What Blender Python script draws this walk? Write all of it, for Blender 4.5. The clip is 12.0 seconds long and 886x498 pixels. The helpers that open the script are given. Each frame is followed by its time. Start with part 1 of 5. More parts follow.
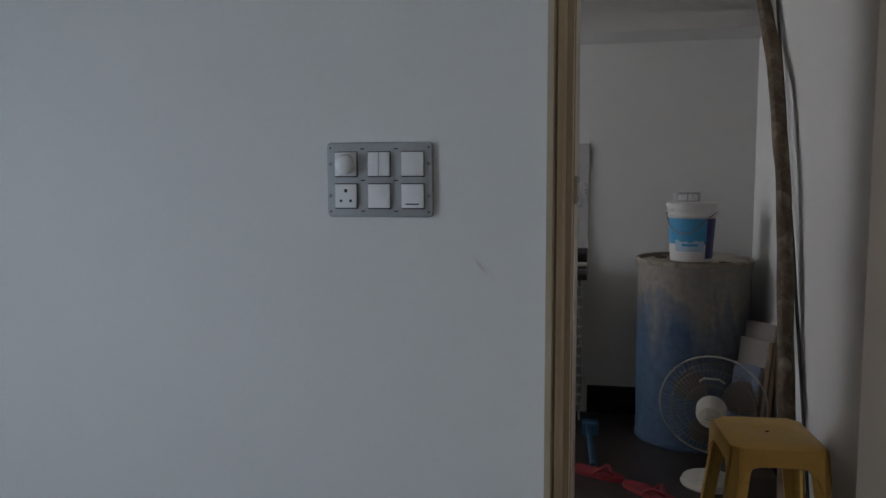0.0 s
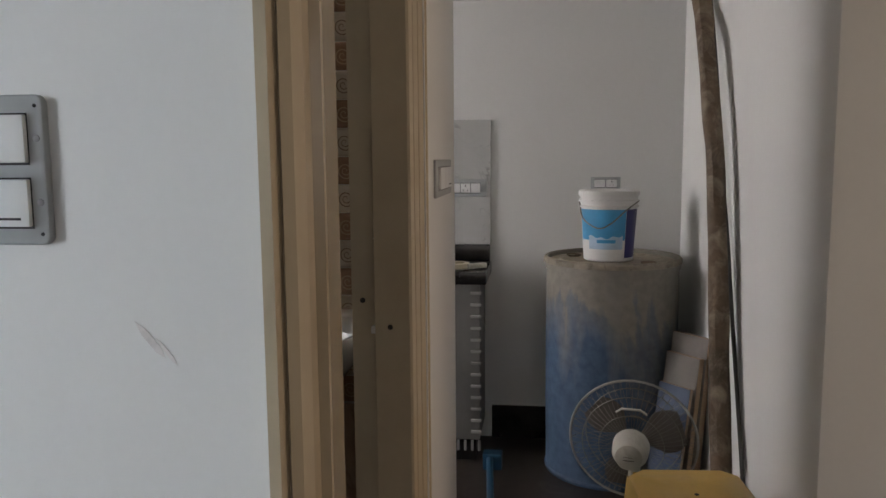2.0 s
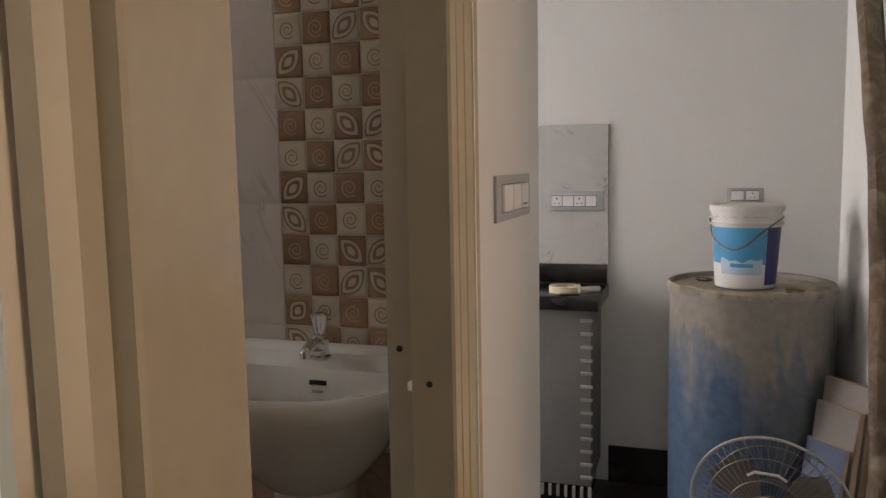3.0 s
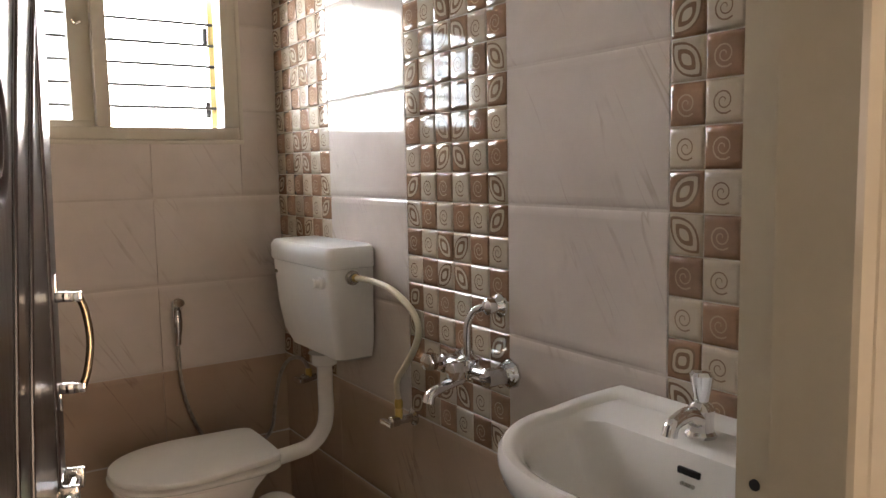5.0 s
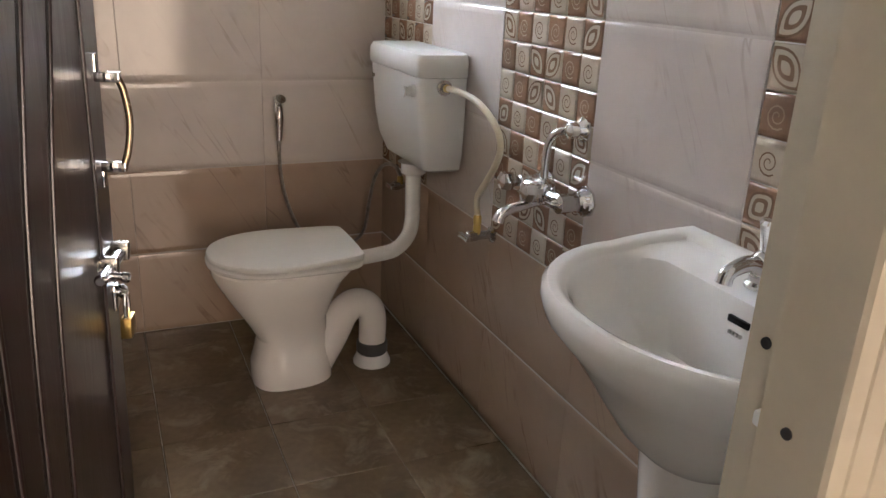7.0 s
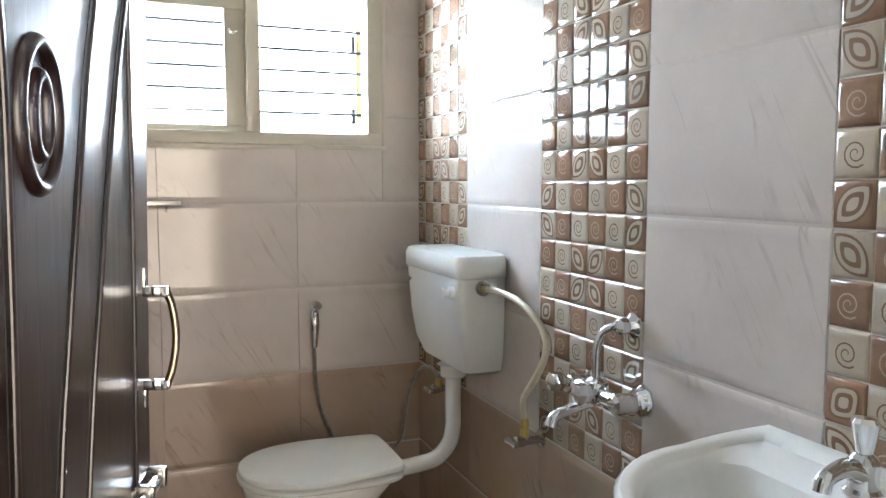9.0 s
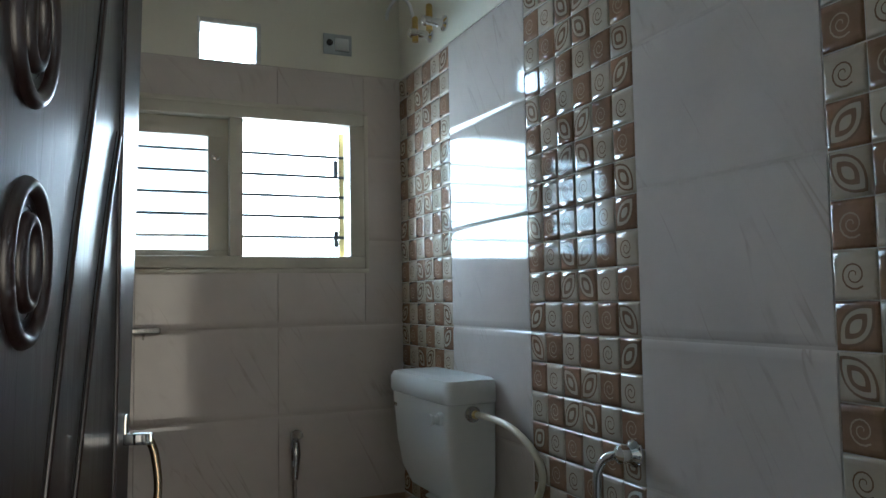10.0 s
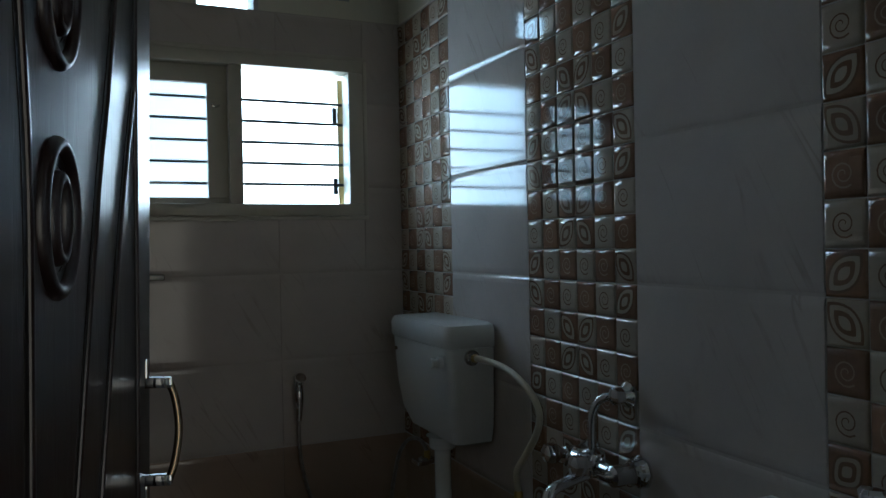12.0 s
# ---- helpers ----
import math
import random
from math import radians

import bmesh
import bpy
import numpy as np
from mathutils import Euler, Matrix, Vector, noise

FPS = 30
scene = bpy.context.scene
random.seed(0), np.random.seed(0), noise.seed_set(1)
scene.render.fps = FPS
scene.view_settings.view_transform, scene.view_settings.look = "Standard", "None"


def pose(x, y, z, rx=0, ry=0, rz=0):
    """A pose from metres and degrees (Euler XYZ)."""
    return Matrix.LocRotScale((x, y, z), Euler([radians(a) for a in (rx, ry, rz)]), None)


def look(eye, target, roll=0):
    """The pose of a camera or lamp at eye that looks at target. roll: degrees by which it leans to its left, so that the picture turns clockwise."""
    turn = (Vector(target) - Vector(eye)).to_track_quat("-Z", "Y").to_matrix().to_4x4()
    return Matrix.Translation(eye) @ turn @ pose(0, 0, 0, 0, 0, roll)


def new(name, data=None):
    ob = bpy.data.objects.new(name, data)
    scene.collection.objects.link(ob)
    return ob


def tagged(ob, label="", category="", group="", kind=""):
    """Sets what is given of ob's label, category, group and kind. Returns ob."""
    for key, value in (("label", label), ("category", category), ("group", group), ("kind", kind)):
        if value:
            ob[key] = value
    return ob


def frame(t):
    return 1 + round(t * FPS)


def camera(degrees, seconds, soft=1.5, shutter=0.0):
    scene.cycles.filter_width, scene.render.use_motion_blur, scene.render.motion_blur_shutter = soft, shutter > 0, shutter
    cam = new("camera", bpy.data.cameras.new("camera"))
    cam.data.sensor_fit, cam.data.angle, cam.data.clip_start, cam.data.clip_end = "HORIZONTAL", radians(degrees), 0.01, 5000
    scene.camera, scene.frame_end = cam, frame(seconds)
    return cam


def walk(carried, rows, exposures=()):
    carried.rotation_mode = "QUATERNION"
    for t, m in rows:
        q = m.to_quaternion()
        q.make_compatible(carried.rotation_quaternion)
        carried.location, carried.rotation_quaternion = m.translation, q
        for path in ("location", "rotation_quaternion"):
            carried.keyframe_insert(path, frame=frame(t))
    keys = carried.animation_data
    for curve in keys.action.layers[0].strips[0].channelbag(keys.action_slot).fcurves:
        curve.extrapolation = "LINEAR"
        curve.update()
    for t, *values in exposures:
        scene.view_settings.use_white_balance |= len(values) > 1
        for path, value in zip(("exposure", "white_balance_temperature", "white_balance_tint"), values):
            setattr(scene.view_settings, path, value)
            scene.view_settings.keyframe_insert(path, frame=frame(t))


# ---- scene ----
cam = camera(59.9, 12.0)
PATH = [
    (0, (0.083, -0.208, 1.294), (-0.319, 1.742, 1.106), -0.2),
    (0.5, (0.138, -0.041, 1.302), (-0.233, 1.914, 1.098), -0.4),
    (1, (0.182, 0.14, 1.295), (-0.184, 2.093, 1.071), 0.0),
    (1.5, (0.183, 0.332, 1.298), (-0.106, 2.296, 1.06), 0.1),
    (2, (0.234, 0.52, 1.296), (-0.014, 2.49, 1.062), -0.5),
    (2.5, (0.329, 0.684, 1.312), (-0.134, 2.619, 1.109), -1.4),
    (2.7, (0.346, 0.758, 1.312), (-0.171, 2.679, 1.105), -1.3),
    (4.3, (0.35, 1.286, 1.324), (-1.031, 2.717, 1.114), -1.1),
    (4.5, (0.34, 1.33, 1.322), (-1.14, 2.659, 1.111), -1.2),
    (5, (0.299, 1.432, 1.314), (-1.355, 2.537, 1.105), -1.1),
    (5.5, (0.3, 1.501, 1.325), (-1.447, 2.449, 1.104), -0.1),
    (6, (0.314, 1.532, 1.316), (-1.488, 2.321, 0.951), 1.2),
    (6.5, (0.321, 1.544, 1.309), (-1.426, 2.323, 0.725), 2.3),
    (6.7, (0.321, 1.547, 1.304), (-1.394, 2.326, 0.631), 2.6),
    (8.5, (0.306, 1.548, 1.306), (-1.497, 2.29, 0.86), 1.1),
    (9, (0.25, 1.534, 1.297), (-1.596, 2.283, 1.126), 0.0),
    (9.5, (0.225, 1.526, 1.303), (-1.618, 2.302, 1.316), -0.6),
    (10, (0.207, 1.522, 1.316), (-1.618, 2.331, 1.445), -1.0),
    (10.5, (0.202, 1.52, 1.325), (-1.613, 2.33, 1.552), -1.5),
    (11, (0.21, 1.517, 1.331), (-1.601, 2.3, 1.665), -1.9),
    (11.5, (0.234, 1.513, 1.327), (-1.593, 2.279, 1.609), -2.0),
    (12, (0.233, 1.501, 1.322), (-1.592, 2.317, 1.308), -1.1),
]
EXPOSURES = [(0.0, -2.7, 6180, 13), (0.5, -2.35, 6180, 13), (1.0, -2.1, 6330, 13), (1.5, -1.9, 6480, 14), (2.5, -1.5, 6830, 14), (3.4, -0.9, 6980, 18), (4.5, -0.22, 6840, 17), (5.5, -0.18, 6640, 15), (6.5, 0.08, 6140, 14),
             (8.5, 0.85, 5640, 8), (9.0, 0.7, 5440, 5), (9.5, -0.24, 5190, 1), (10.5, -1.84, 4990, -3), (11.0, -2.19, 4890, -4), (11.5, -2.39, 4890, -4), (12.0, -2.74, 4840, -4)]
walk(cam, [(t, look(eye, target, roll)) for t, eye, target, roll in PATH], EXPOSURES)

# ---- light ----
world = bpy.data.worlds.new("sky")
scene.world = world
world.use_nodes = True
sky = world.node_tree.nodes.new("ShaderNodeTexSky")
sky.sky_type, sky.sun_disc = "NISHITA", False
sky.sun_elevation, sky.sun_rotation = radians(50), radians(140)
world.node_tree.links.new(sky.outputs[0], world.node_tree.nodes["Background"].inputs[0])
world.node_tree.nodes["Background"].inputs[1].default_value = 0.12


def window_lamp(name, eye, target, width, height, watts, colour):
    """Daylight of the sky at one window opening."""
    lamp = bpy.data.lights.new(name, "AREA")
    lamp.shape, lamp.size, lamp.size_y, lamp.energy, lamp.color = "RECTANGLE", width, height, watts, colour
    ob = new(name, lamp)
    ob.matrix_world = look(eye, target)
    return ob


window_lamp("hall_daylight_west", (-2.72, -0.5, 1.15), (0, -0.1, 1.1), 1.5, 1.3, 32, (0.46, 0.73, 1.0))
# added fill for the switch-plate wall; no window is known to the southwest
window_lamp("hall_fill_southwest", (-1.6, -3.18, 1.5), (0.3, 1.2, 1.2), 1.3, 1.3, 21, (0.74, 0.87, 1.0))
window_lamp("hall_daylight_south", (1.45, -3.18, 1.5), (1.2, 2.2, 1.2), 1.0, 1.3, 14, (1.0, 0.88, 0.84))
window_lamp("hall_daylight_east", (2.38, 1.77, 1.15), (0, 1.72, 1.15), 0.9, 1.8, 34, (1.0, 0.74, 0.50))
window_lamp("kitchen_daylight", (-2.76, 3.3, 1.5), (0, 3.3, 1.3), 0.8, 0.9, 6.5, (1.0, 0.93, 0.84))

# ---- materials ----


def nodes_of(name):
    m = bpy.data.materials.new(name)
    m.use_nodes = True
    t = m.node_tree
    return m, t, t.nodes["Principled BSDF"], lambda a, b: t.links.new(a, b)


def noise_node(t, scale, detail=4, rough=0.55, coord="Object", stretch=None, distort=0.0, shift=37.0):
    tc = t.nodes.new("ShaderNodeTexCoord")
    n = t.nodes.new("ShaderNodeTexNoise")
    n.inputs["Scale"].default_value, n.inputs["Detail"].default_value = scale, detail
    n.inputs["Roughness"].default_value, n.inputs["Distortion"].default_value = rough, distort
    mp = t.nodes.new("ShaderNodeMapping")
    if stretch:
        mp.inputs["Scale"].default_value = stretch
    info = t.nodes.new("ShaderNodeObjectInfo")
    mul = t.nodes.new("ShaderNodeMath")
    mul.operation = "MULTIPLY"
    mul.inputs[1].default_value = shift
    t.links.new(info.outputs["Random"], mul.inputs[0])
    t.links.new(mul.outputs[0], mp.inputs["Location"])
    t.links.new(tc.outputs[coord], mp.inputs["Vector"])
    t.links.new(mp.outputs[0], n.inputs["Vector"])
    return n


def ramp(t, source, stops):
    r = t.nodes.new("ShaderNodeValToRGB")
    while len(r.color_ramp.elements) < len(stops):
        r.color_ramp.elements.new(0.5)
    for e, (p, c) in zip(r.color_ramp.elements, stops):
        e.position, e.color = p, (*c, 1)
    t.links.new(source, r.inputs[0])
    return r


def mixed(t, factor, a, b, mode="MIX"):
    m = t.nodes.new("ShaderNodeMix")
    m.data_type, m.blend_type = "RGBA", mode
    for sock, v in ((m.inputs[0], factor), (m.inputs[6], a), (m.inputs[7], b)):
        if hasattr(v, "is_output"):
            t.links.new(v, sock)
        else:
            sock.default_value = v if not isinstance(v, tuple) else (*v, 1)
    return m.outputs[2]


def shade(c, k):
    return tuple(min(1.0, v * k) for v in c)


def surface(name, colour, rough=0.5, metal=0.0, big=2.0, fine=60.0, vary=0.12, bump=0.1, bump_scale=None, coat=0.0, ior=1.45, stain=None, stain_at=0.6, per_object=0.0, shift=37.0):
    """A plain material with variation at two scales, relief and, if given, stains."""
    m, t, p, link = nodes_of(name)
    a = noise_node(t, big, 5, shift=shift)
    b = noise_node(t, fine, 6, shift=shift)
    c1 = ramp(t, a.outputs["Fac"], [(0.3, shade(colour, 1 - vary)), (0.7, shade(colour, 1 + vary))])
    c2 = ramp(t, b.outputs["Fac"], [(0.3, (1 - vary * 0.6,) * 3), (0.7, (1.0,) * 3)])
    col = mixed(t, 1.0, c1.outputs[0], c2.outputs[0], "MULTIPLY")
    if stain:
        s = noise_node(t, big * 2.3, 8, 0.65, distort=0.6)
        f = ramp(t, s.outputs["Fac"], [(stain_at - 0.06, (0, 0, 0)), (stain_at + 0.2, (1, 1, 1))])
        col = mixed(t, f.outputs[0], col, stain)
    if per_object:
        info = t.nodes.new("ShaderNodeObjectInfo")
        r = ramp(t, info.outputs["Random"], [(0, (1 - per_object,) * 3), (1, (1.0,) * 3)])
        col = mixed(t, 1.0, col, r.outputs[0], "MULTIPLY")
    link(col, p.inputs["Base Color"])
    rr = t.nodes.new("ShaderNodeMapRange")
    rr.inputs[3].default_value, rr.inputs[4].default_value = max(0.02, rough * 0.8), min(1, rough * 1.25)
    link(a.outputs["Fac"], rr.inputs[0])
    link(rr.outputs[0], p.inputs["Roughness"])
    p.inputs["Metallic"].default_value, p.inputs["IOR"].default_value = metal, ior
    p.inputs["Coat Weight"].default_value, p.inputs["Coat Roughness"].default_value = coat, 0.08
    if bump:
        bn = t.nodes.new("ShaderNodeBump")
        bn.inputs["Strength"].default_value, bn.inputs["Distance"].default_value = bump, 0.004
        src = b if bump_scale is None else noise_node(t, bump_scale, 4)
        link(src.outputs["Fac"], bn.inputs["Height"])
        link(bn.outputs[0], p.inputs["Normal"])
    return m


def marble_tile(name, base, vein, rough, scale=3.0, amount=0.5, per_object=0.06):
    """Glazed tile printed with faint diagonal veins."""
    m, t, p, link = nodes_of(name)
    v = noise_node(t, scale * 4.5, 4, 0.5, stretch=(0.14, 1.0, 1.0), distort=1.1)
    turn = t.nodes.new("ShaderNodeMapping")                  # veins fall to the right at a steep slant
    turn.inputs["Rotation"].default_value = (0, 0, radians(60))
    old = [n for n in t.nodes if n.type == "MAPPING" and n.outputs[0].is_linked][0]
    link(old.inputs["Vector"].links[0].from_socket, turn.inputs["Vector"])
    link(turn.outputs[0], old.inputs["Vector"])
    line = ramp(t, v.outputs["Fac"], [(0.48, (0, 0, 0)), (0.5, (amount,) * 3), (0.513, (0, 0, 0))])
    sparse = noise_node(t, 7, 3)
    gate = ramp(t, sparse.outputs["Fac"], [(0.48, (0.08,) * 3), (0.66, (1, 1, 1))])
    cloud = noise_node(t, 5, 5)
    c = ramp(t, cloud.outputs["Fac"], [(0.3, shade(base, 0.92)), (0.7, shade(base, 1.05))])
    col = mixed(t, mixed(t, 1.0, line.outputs[0], gate.outputs[0], "MULTIPLY"), c.outputs[0], vein)
    info = t.nodes.new("ShaderNodeObjectInfo")
    r = ramp(t, info.outputs["Random"], [(0, (1 - per_object,) * 3), (1, (1.0,) * 3)])
    link(mixed(t, 1.0, col, r.outputs[0], "MULTIPLY"), p.inputs["Base Color"])
    p.inputs["Roughness"].default_value, p.inputs["IOR"].default_value = rough, 1.5
    wav = noise_node(t, 6, 2)
    bn = t.nodes.new("ShaderNodeBump")
    bn.inputs["Strength"].default_value, bn.inputs["Distance"].default_value = 0.05, 0.004
    link(wav.outputs["Fac"], bn.inputs["Height"])
    link(bn.outputs[0], p.inputs["Normal"])
    return m


def clear_glass(name):
    m, t, p, link = nodes_of(name)
    p.inputs["Transmission Weight"].default_value, p.inputs["Roughness"].default_value = 1.0, 0.02
    p.inputs["Base Color"].default_value = (0.93, 0.95, 0.95, 1)
    return m


WALL = surface("white_wall_paint", (0.72, 0.72, 0.71), 0.55, big=1.1, fine=90, vary=0.035, bump=0.12, bump_scale=35, shift=0.0)
CREAM_WALL = surface("cream_wall_paint", (0.72, 0.675, 0.56), 0.6, big=1.3, fine=90, vary=0.04, bump=0.12, bump_scale=35)
# for hall walls out of view; tan tone added to lower bounced light
LOW_BOUNCE_WALL = surface("tan_low_bounce_wall", (0.34, 0.28, 0.21), 0.6, big=1.3, fine=90, vary=0.05, bump=0.12, bump_scale=35)
CEILING = surface("ceiling_paint", (0.74, 0.73, 0.70), 0.7, big=1.5, vary=0.04)
FRAME = surface("cream_gloss_paint", (0.48, 0.405, 0.295), 0.22, big=3, fine=40, vary=0.07, bump=0.15, bump_scale=18, coat=0.3, stain=(0.48, 0.40, 0.27), stain_at=0.66)
FLOOR = surface("dirty_dark_floor", (0.038, 0.029, 0.024), 0.35, big=1.5, fine=30, vary=0.35, bump=0.1, stain=(0.12, 0.10, 0.08), stain_at=0.58)
SKIRT = surface("black_granite", (0.018, 0.016, 0.016), 0.16, big=8, fine=220, vary=0.5, bump=0.02)
TILE = marble_tile("beige_marble_tile", (0.575, 0.505, 0.45), (0.37, 0.295, 0.24), 0.08, 1.3, 0.55)
TILE_BROWN = marble_tile("brown_marble_tile", (0.385, 0.28, 0.205), (0.19, 0.12, 0.08), 0.09, 1.3, 0.65)
GROUT = surface("pale_grout", (0.50, 0.44, 0.38), 0.85, vary=0.1)
FLOOR_TILE = surface("brown_floor_tile", (0.165, 0.118, 0.074), 0.17, big=3, fine=45, vary=0.3, bump=0.12, stain=(0.30, 0.235, 0.16), stain_at=0.58, per_object=0.14, shift=0.0)
MOS_WHITE = surface("ivory_mosaic_glaze", (0.47, 0.39, 0.30), 0.05, big=14, fine=120, vary=0.07, bump=0.0, per_object=0.12)
MOS_BROWN = surface("brown_mosaic_glaze", (0.27, 0.16, 0.10), 0.05, big=14, fine=120, vary=0.16, bump=0.0, per_object=0.22)
MOS_DARK = surface("dark_brown_glaze", (0.185, 0.115, 0.072), 0.06, big=14, fine=90, vary=0.15, bump=0.0)
MOS_LINE = surface("pale_line_glaze", (0.38, 0.28, 0.20), 0.06, big=14, fine=90, vary=0.1, bump=0.0)
CERAMIC = surface("white_sanitary_ceramic", (0.85, 0.825, 0.79), 0.07, big=3, fine=80, vary=0.02, bump=0.0, coat=0.25)
PLASTIC = surface("white_plastic", (0.74, 0.73, 0.70), 0.24, big=4, fine=120, vary=0.03, bump=0.02)
CREAM_PIPE = surface("cream_pvc_hose", (0.66, 0.58, 0.42), 0.35, big=8, vary=0.08, bump=0.03)
CHROME = surface("chrome", (0.78, 0.78, 0.79), 0.07, metal=1.0, big=20, vary=0.04, bump=0.0)
SCREW = surface("dull_screw_head", (0.26, 0.26, 0.26), 0.4, metal=0.4, big=90, vary=0.3, bump=0.05)
HOSE_STEEL = surface("dull_woven_steel_hose", (0.34, 0.30, 0.26), 0.36, metal=0.7, big=60, fine=260, vary=0.25, bump=0.3)
STEEL = surface("brushed_steel", (0.52, 0.50, 0.47), 0.25, metal=1.0, big=20, vary=0.08, bump=0.02)
HANDLE = surface("pale_bronze", (0.55, 0.42, 0.28), 0.22, metal=1.0, big=20, vary=0.12, bump=0.02)
BRASS = surface("worn_brass", (0.52, 0.36, 0.12), 0.3, metal=1.0, big=20, vary=0.15, bump=0.03)
DARK = surface("dark_hole", (0.012, 0.010, 0.009), 0.6, vary=0.2, bump=0.0)
RUBBER = surface("dark_rubber", (0.055, 0.052, 0.05), 0.6, vary=0.2, bump=0.03)
PLATE = surface("grey_moulded_plate", (0.38, 0.395, 0.405), 0.5, big=9, fine=140, vary=0.08, bump=0.03)
SWITCH = surface("white_switch_plastic", (0.77, 0.77, 0.77), 0.28, big=9, fine=160, vary=0.025, bump=0.01)
YELLOW = surface("yellow_stool_plastic", (0.60, 0.385, 0.10), 0.38, big=5, fine=70, vary=0.1, bump=0.05, stain=(0.47, 0.29, 0.08), stain_at=0.62)
LABEL_BLUE = surface("blue_label_print", (0.06, 0.30, 0.55), 0.35, big=9, vary=0.12, bump=0.0)
LABEL_NAVY = surface("navy_label_print", (0.025, 0.022, 0.11), 0.35, big=9, vary=0.15, bump=0.0)
LABEL_PALE = surface("pale_label_print", (0.42, 0.55, 0.68), 0.4, big=9, vary=0.12, bump=0.0)
BUCKET = surface("white_bucket_plastic", (0.70, 0.69, 0.67), 0.35, big=7, fine=80, vary=0.05, bump=0.03, stain=(0.48, 0.46, 0.43), stain_at=0.66)
BARK = surface("weathered_wood_pole", (0.125, 0.088, 0.058), 0.8, big=6, fine=45, vary=0.4, bump=0.8, bump_scale=28, stain=(0.26, 0.21, 0.155), stain_at=0.54)
BOARD = surface("grey_pier_face", (0.19, 0.185, 0.18), 0.5, big=4, fine=60, vary=0.1, bump=0.03)
BOARD_FACE = surface("brownish_grey_board_face", (0.20, 0.175, 0.155), 0.55, big=4, fine=60, vary=0.15, bump=0.05)
BOARD_EDGE = surface("brown_board_edge", (0.36, 0.25, 0.165), 0.7, big=8, fine=60, vary=0.2, bump=0.1)
BOARD_BLUE = surface("blue_board_face", (0.07, 0.10, 0.17), 0.5, big=4, vary=0.15, bump=0.03)
RED = surface("red_rubber", (0.24, 0.025, 0.03), 0.5, big=9, vary=0.15, bump=0.05)
BLUE = surface("blue_plastic", (0.018, 0.075, 0.14), 0.4, big=9, vary=0.15, bump=0.02)
SPACER = surface("pale_spacer_plastic", (0.34, 0.335, 0.32), 0.5, big=9, vary=0.1, bump=0.02)
FAN = surface("cream_fan_plastic", (0.52, 0.50, 0.44), 0.4, big=9, vary=0.08, bump=0.02, stain=(0.33, 0.30, 0.25), stain_at=0.6)
GUARD_RIM = surface("pale_guard_rim", (0.40, 0.38, 0.35), 0.4, metal=0.5, big=9, vary=0.1, bump=0.0)
WIRE = surface("fan_guard_wire", (0.20, 0.185, 0.165), 0.4, metal=0.5, big=9, vary=0.1, bump=0.0)
BLADE = surface("grey_fan_blade", (0.11, 0.098, 0.085), 0.35, big=9, vary=0.1, bump=0.0)
CONCRETE = surface("raw_concrete", (0.40, 0.38, 0.35), 0.9, big=9, fine=70, vary=0.2, bump=0.6, bump_scale=40)
VENT_PLASTER = surface("pale_rough_plaster", (0.62, 0.60, 0.56), 0.9, big=14, fine=60, vary=0.25, bump=0.8, bump_scale=45)
GLASS = clear_glass("window_glass")
IRON = surface("black_iron_bar", (0.03, 0.032, 0.035), 0.45, big=9, vary=0.2, bump=0.05)
WINDOW_PAINT = surface("grey_cream_window_paint", (0.52, 0.475, 0.38), 0.3, big=3, fine=40, vary=0.07, bump=0.15, bump_scale=18)
SASH = surface("yellow_sash_edge", (0.55, 0.45, 0.20), 0.35, big=6, vary=0.1, bump=0.05)
LILAC = surface("lilac_shower_face", (0.30, 0.29, 0.42), 0.4, big=9, vary=0.1, bump=0.02)


def drum_paint():
    """Blue drum under a coat of pale cement dust, thicker towards its top."""
    m, t, p, link = nodes_of("dusty_blue_drum")
    tc = t.nodes.new("ShaderNodeTexCoord")
    sep = t.nodes.new("ShaderNodeSeparateXYZ")
    t.links.new(tc.outputs["Object"], sep.inputs[0])
    n = noise_node(t, 4, 7, 0.6, stretch=(1, 1, 0.4), distort=0.4)
    add = t.nodes.new("ShaderNodeMath")
    add.operation = "MULTIPLY_ADD"
    add.inputs[1].default_value = 0.72
    link(sep.outputs[2], add.inputs[0])
    link(n.outputs["Fac"], add.inputs[2])
    f = ramp(t, add.outputs[0], [(0.86, (0, 0, 0)), (1.0, (0.55,) * 3), (1.0, (1, 1, 1))])
    f.color_ramp.elements[1].position = 0.96
    f.color_ramp.elements[0].position = 0.78
    g = noise_node(t, 30, 5)
    blue = ramp(t, g.outputs["Fac"], [(0.3, (0.034, 0.066, 0.125)), (0.7, (0.062, 0.108, 0.18))])
    dust = ramp(t, g.outputs["Fac"], [(0.3, (0.175, 0.16, 0.135)), (0.7, (0.23, 0.21, 0.178))])
    streak = noise_node(t, 9, 5, stretch=(1, 1, 0.08))
    sf = ramp(t, streak.outputs["Fac"], [(0.6, (0, 0, 0)), (0.72, (0.6,) * 3)])
    col = mixed(t, f.outputs[0], blue.outputs[0], dust.outputs[0])
    link(mixed(t, sf.outputs[0], col, (0.20, 0.195, 0.185)), p.inputs["Base Color"])
    p.inputs["Roughness"].default_value = 0.6
    return m


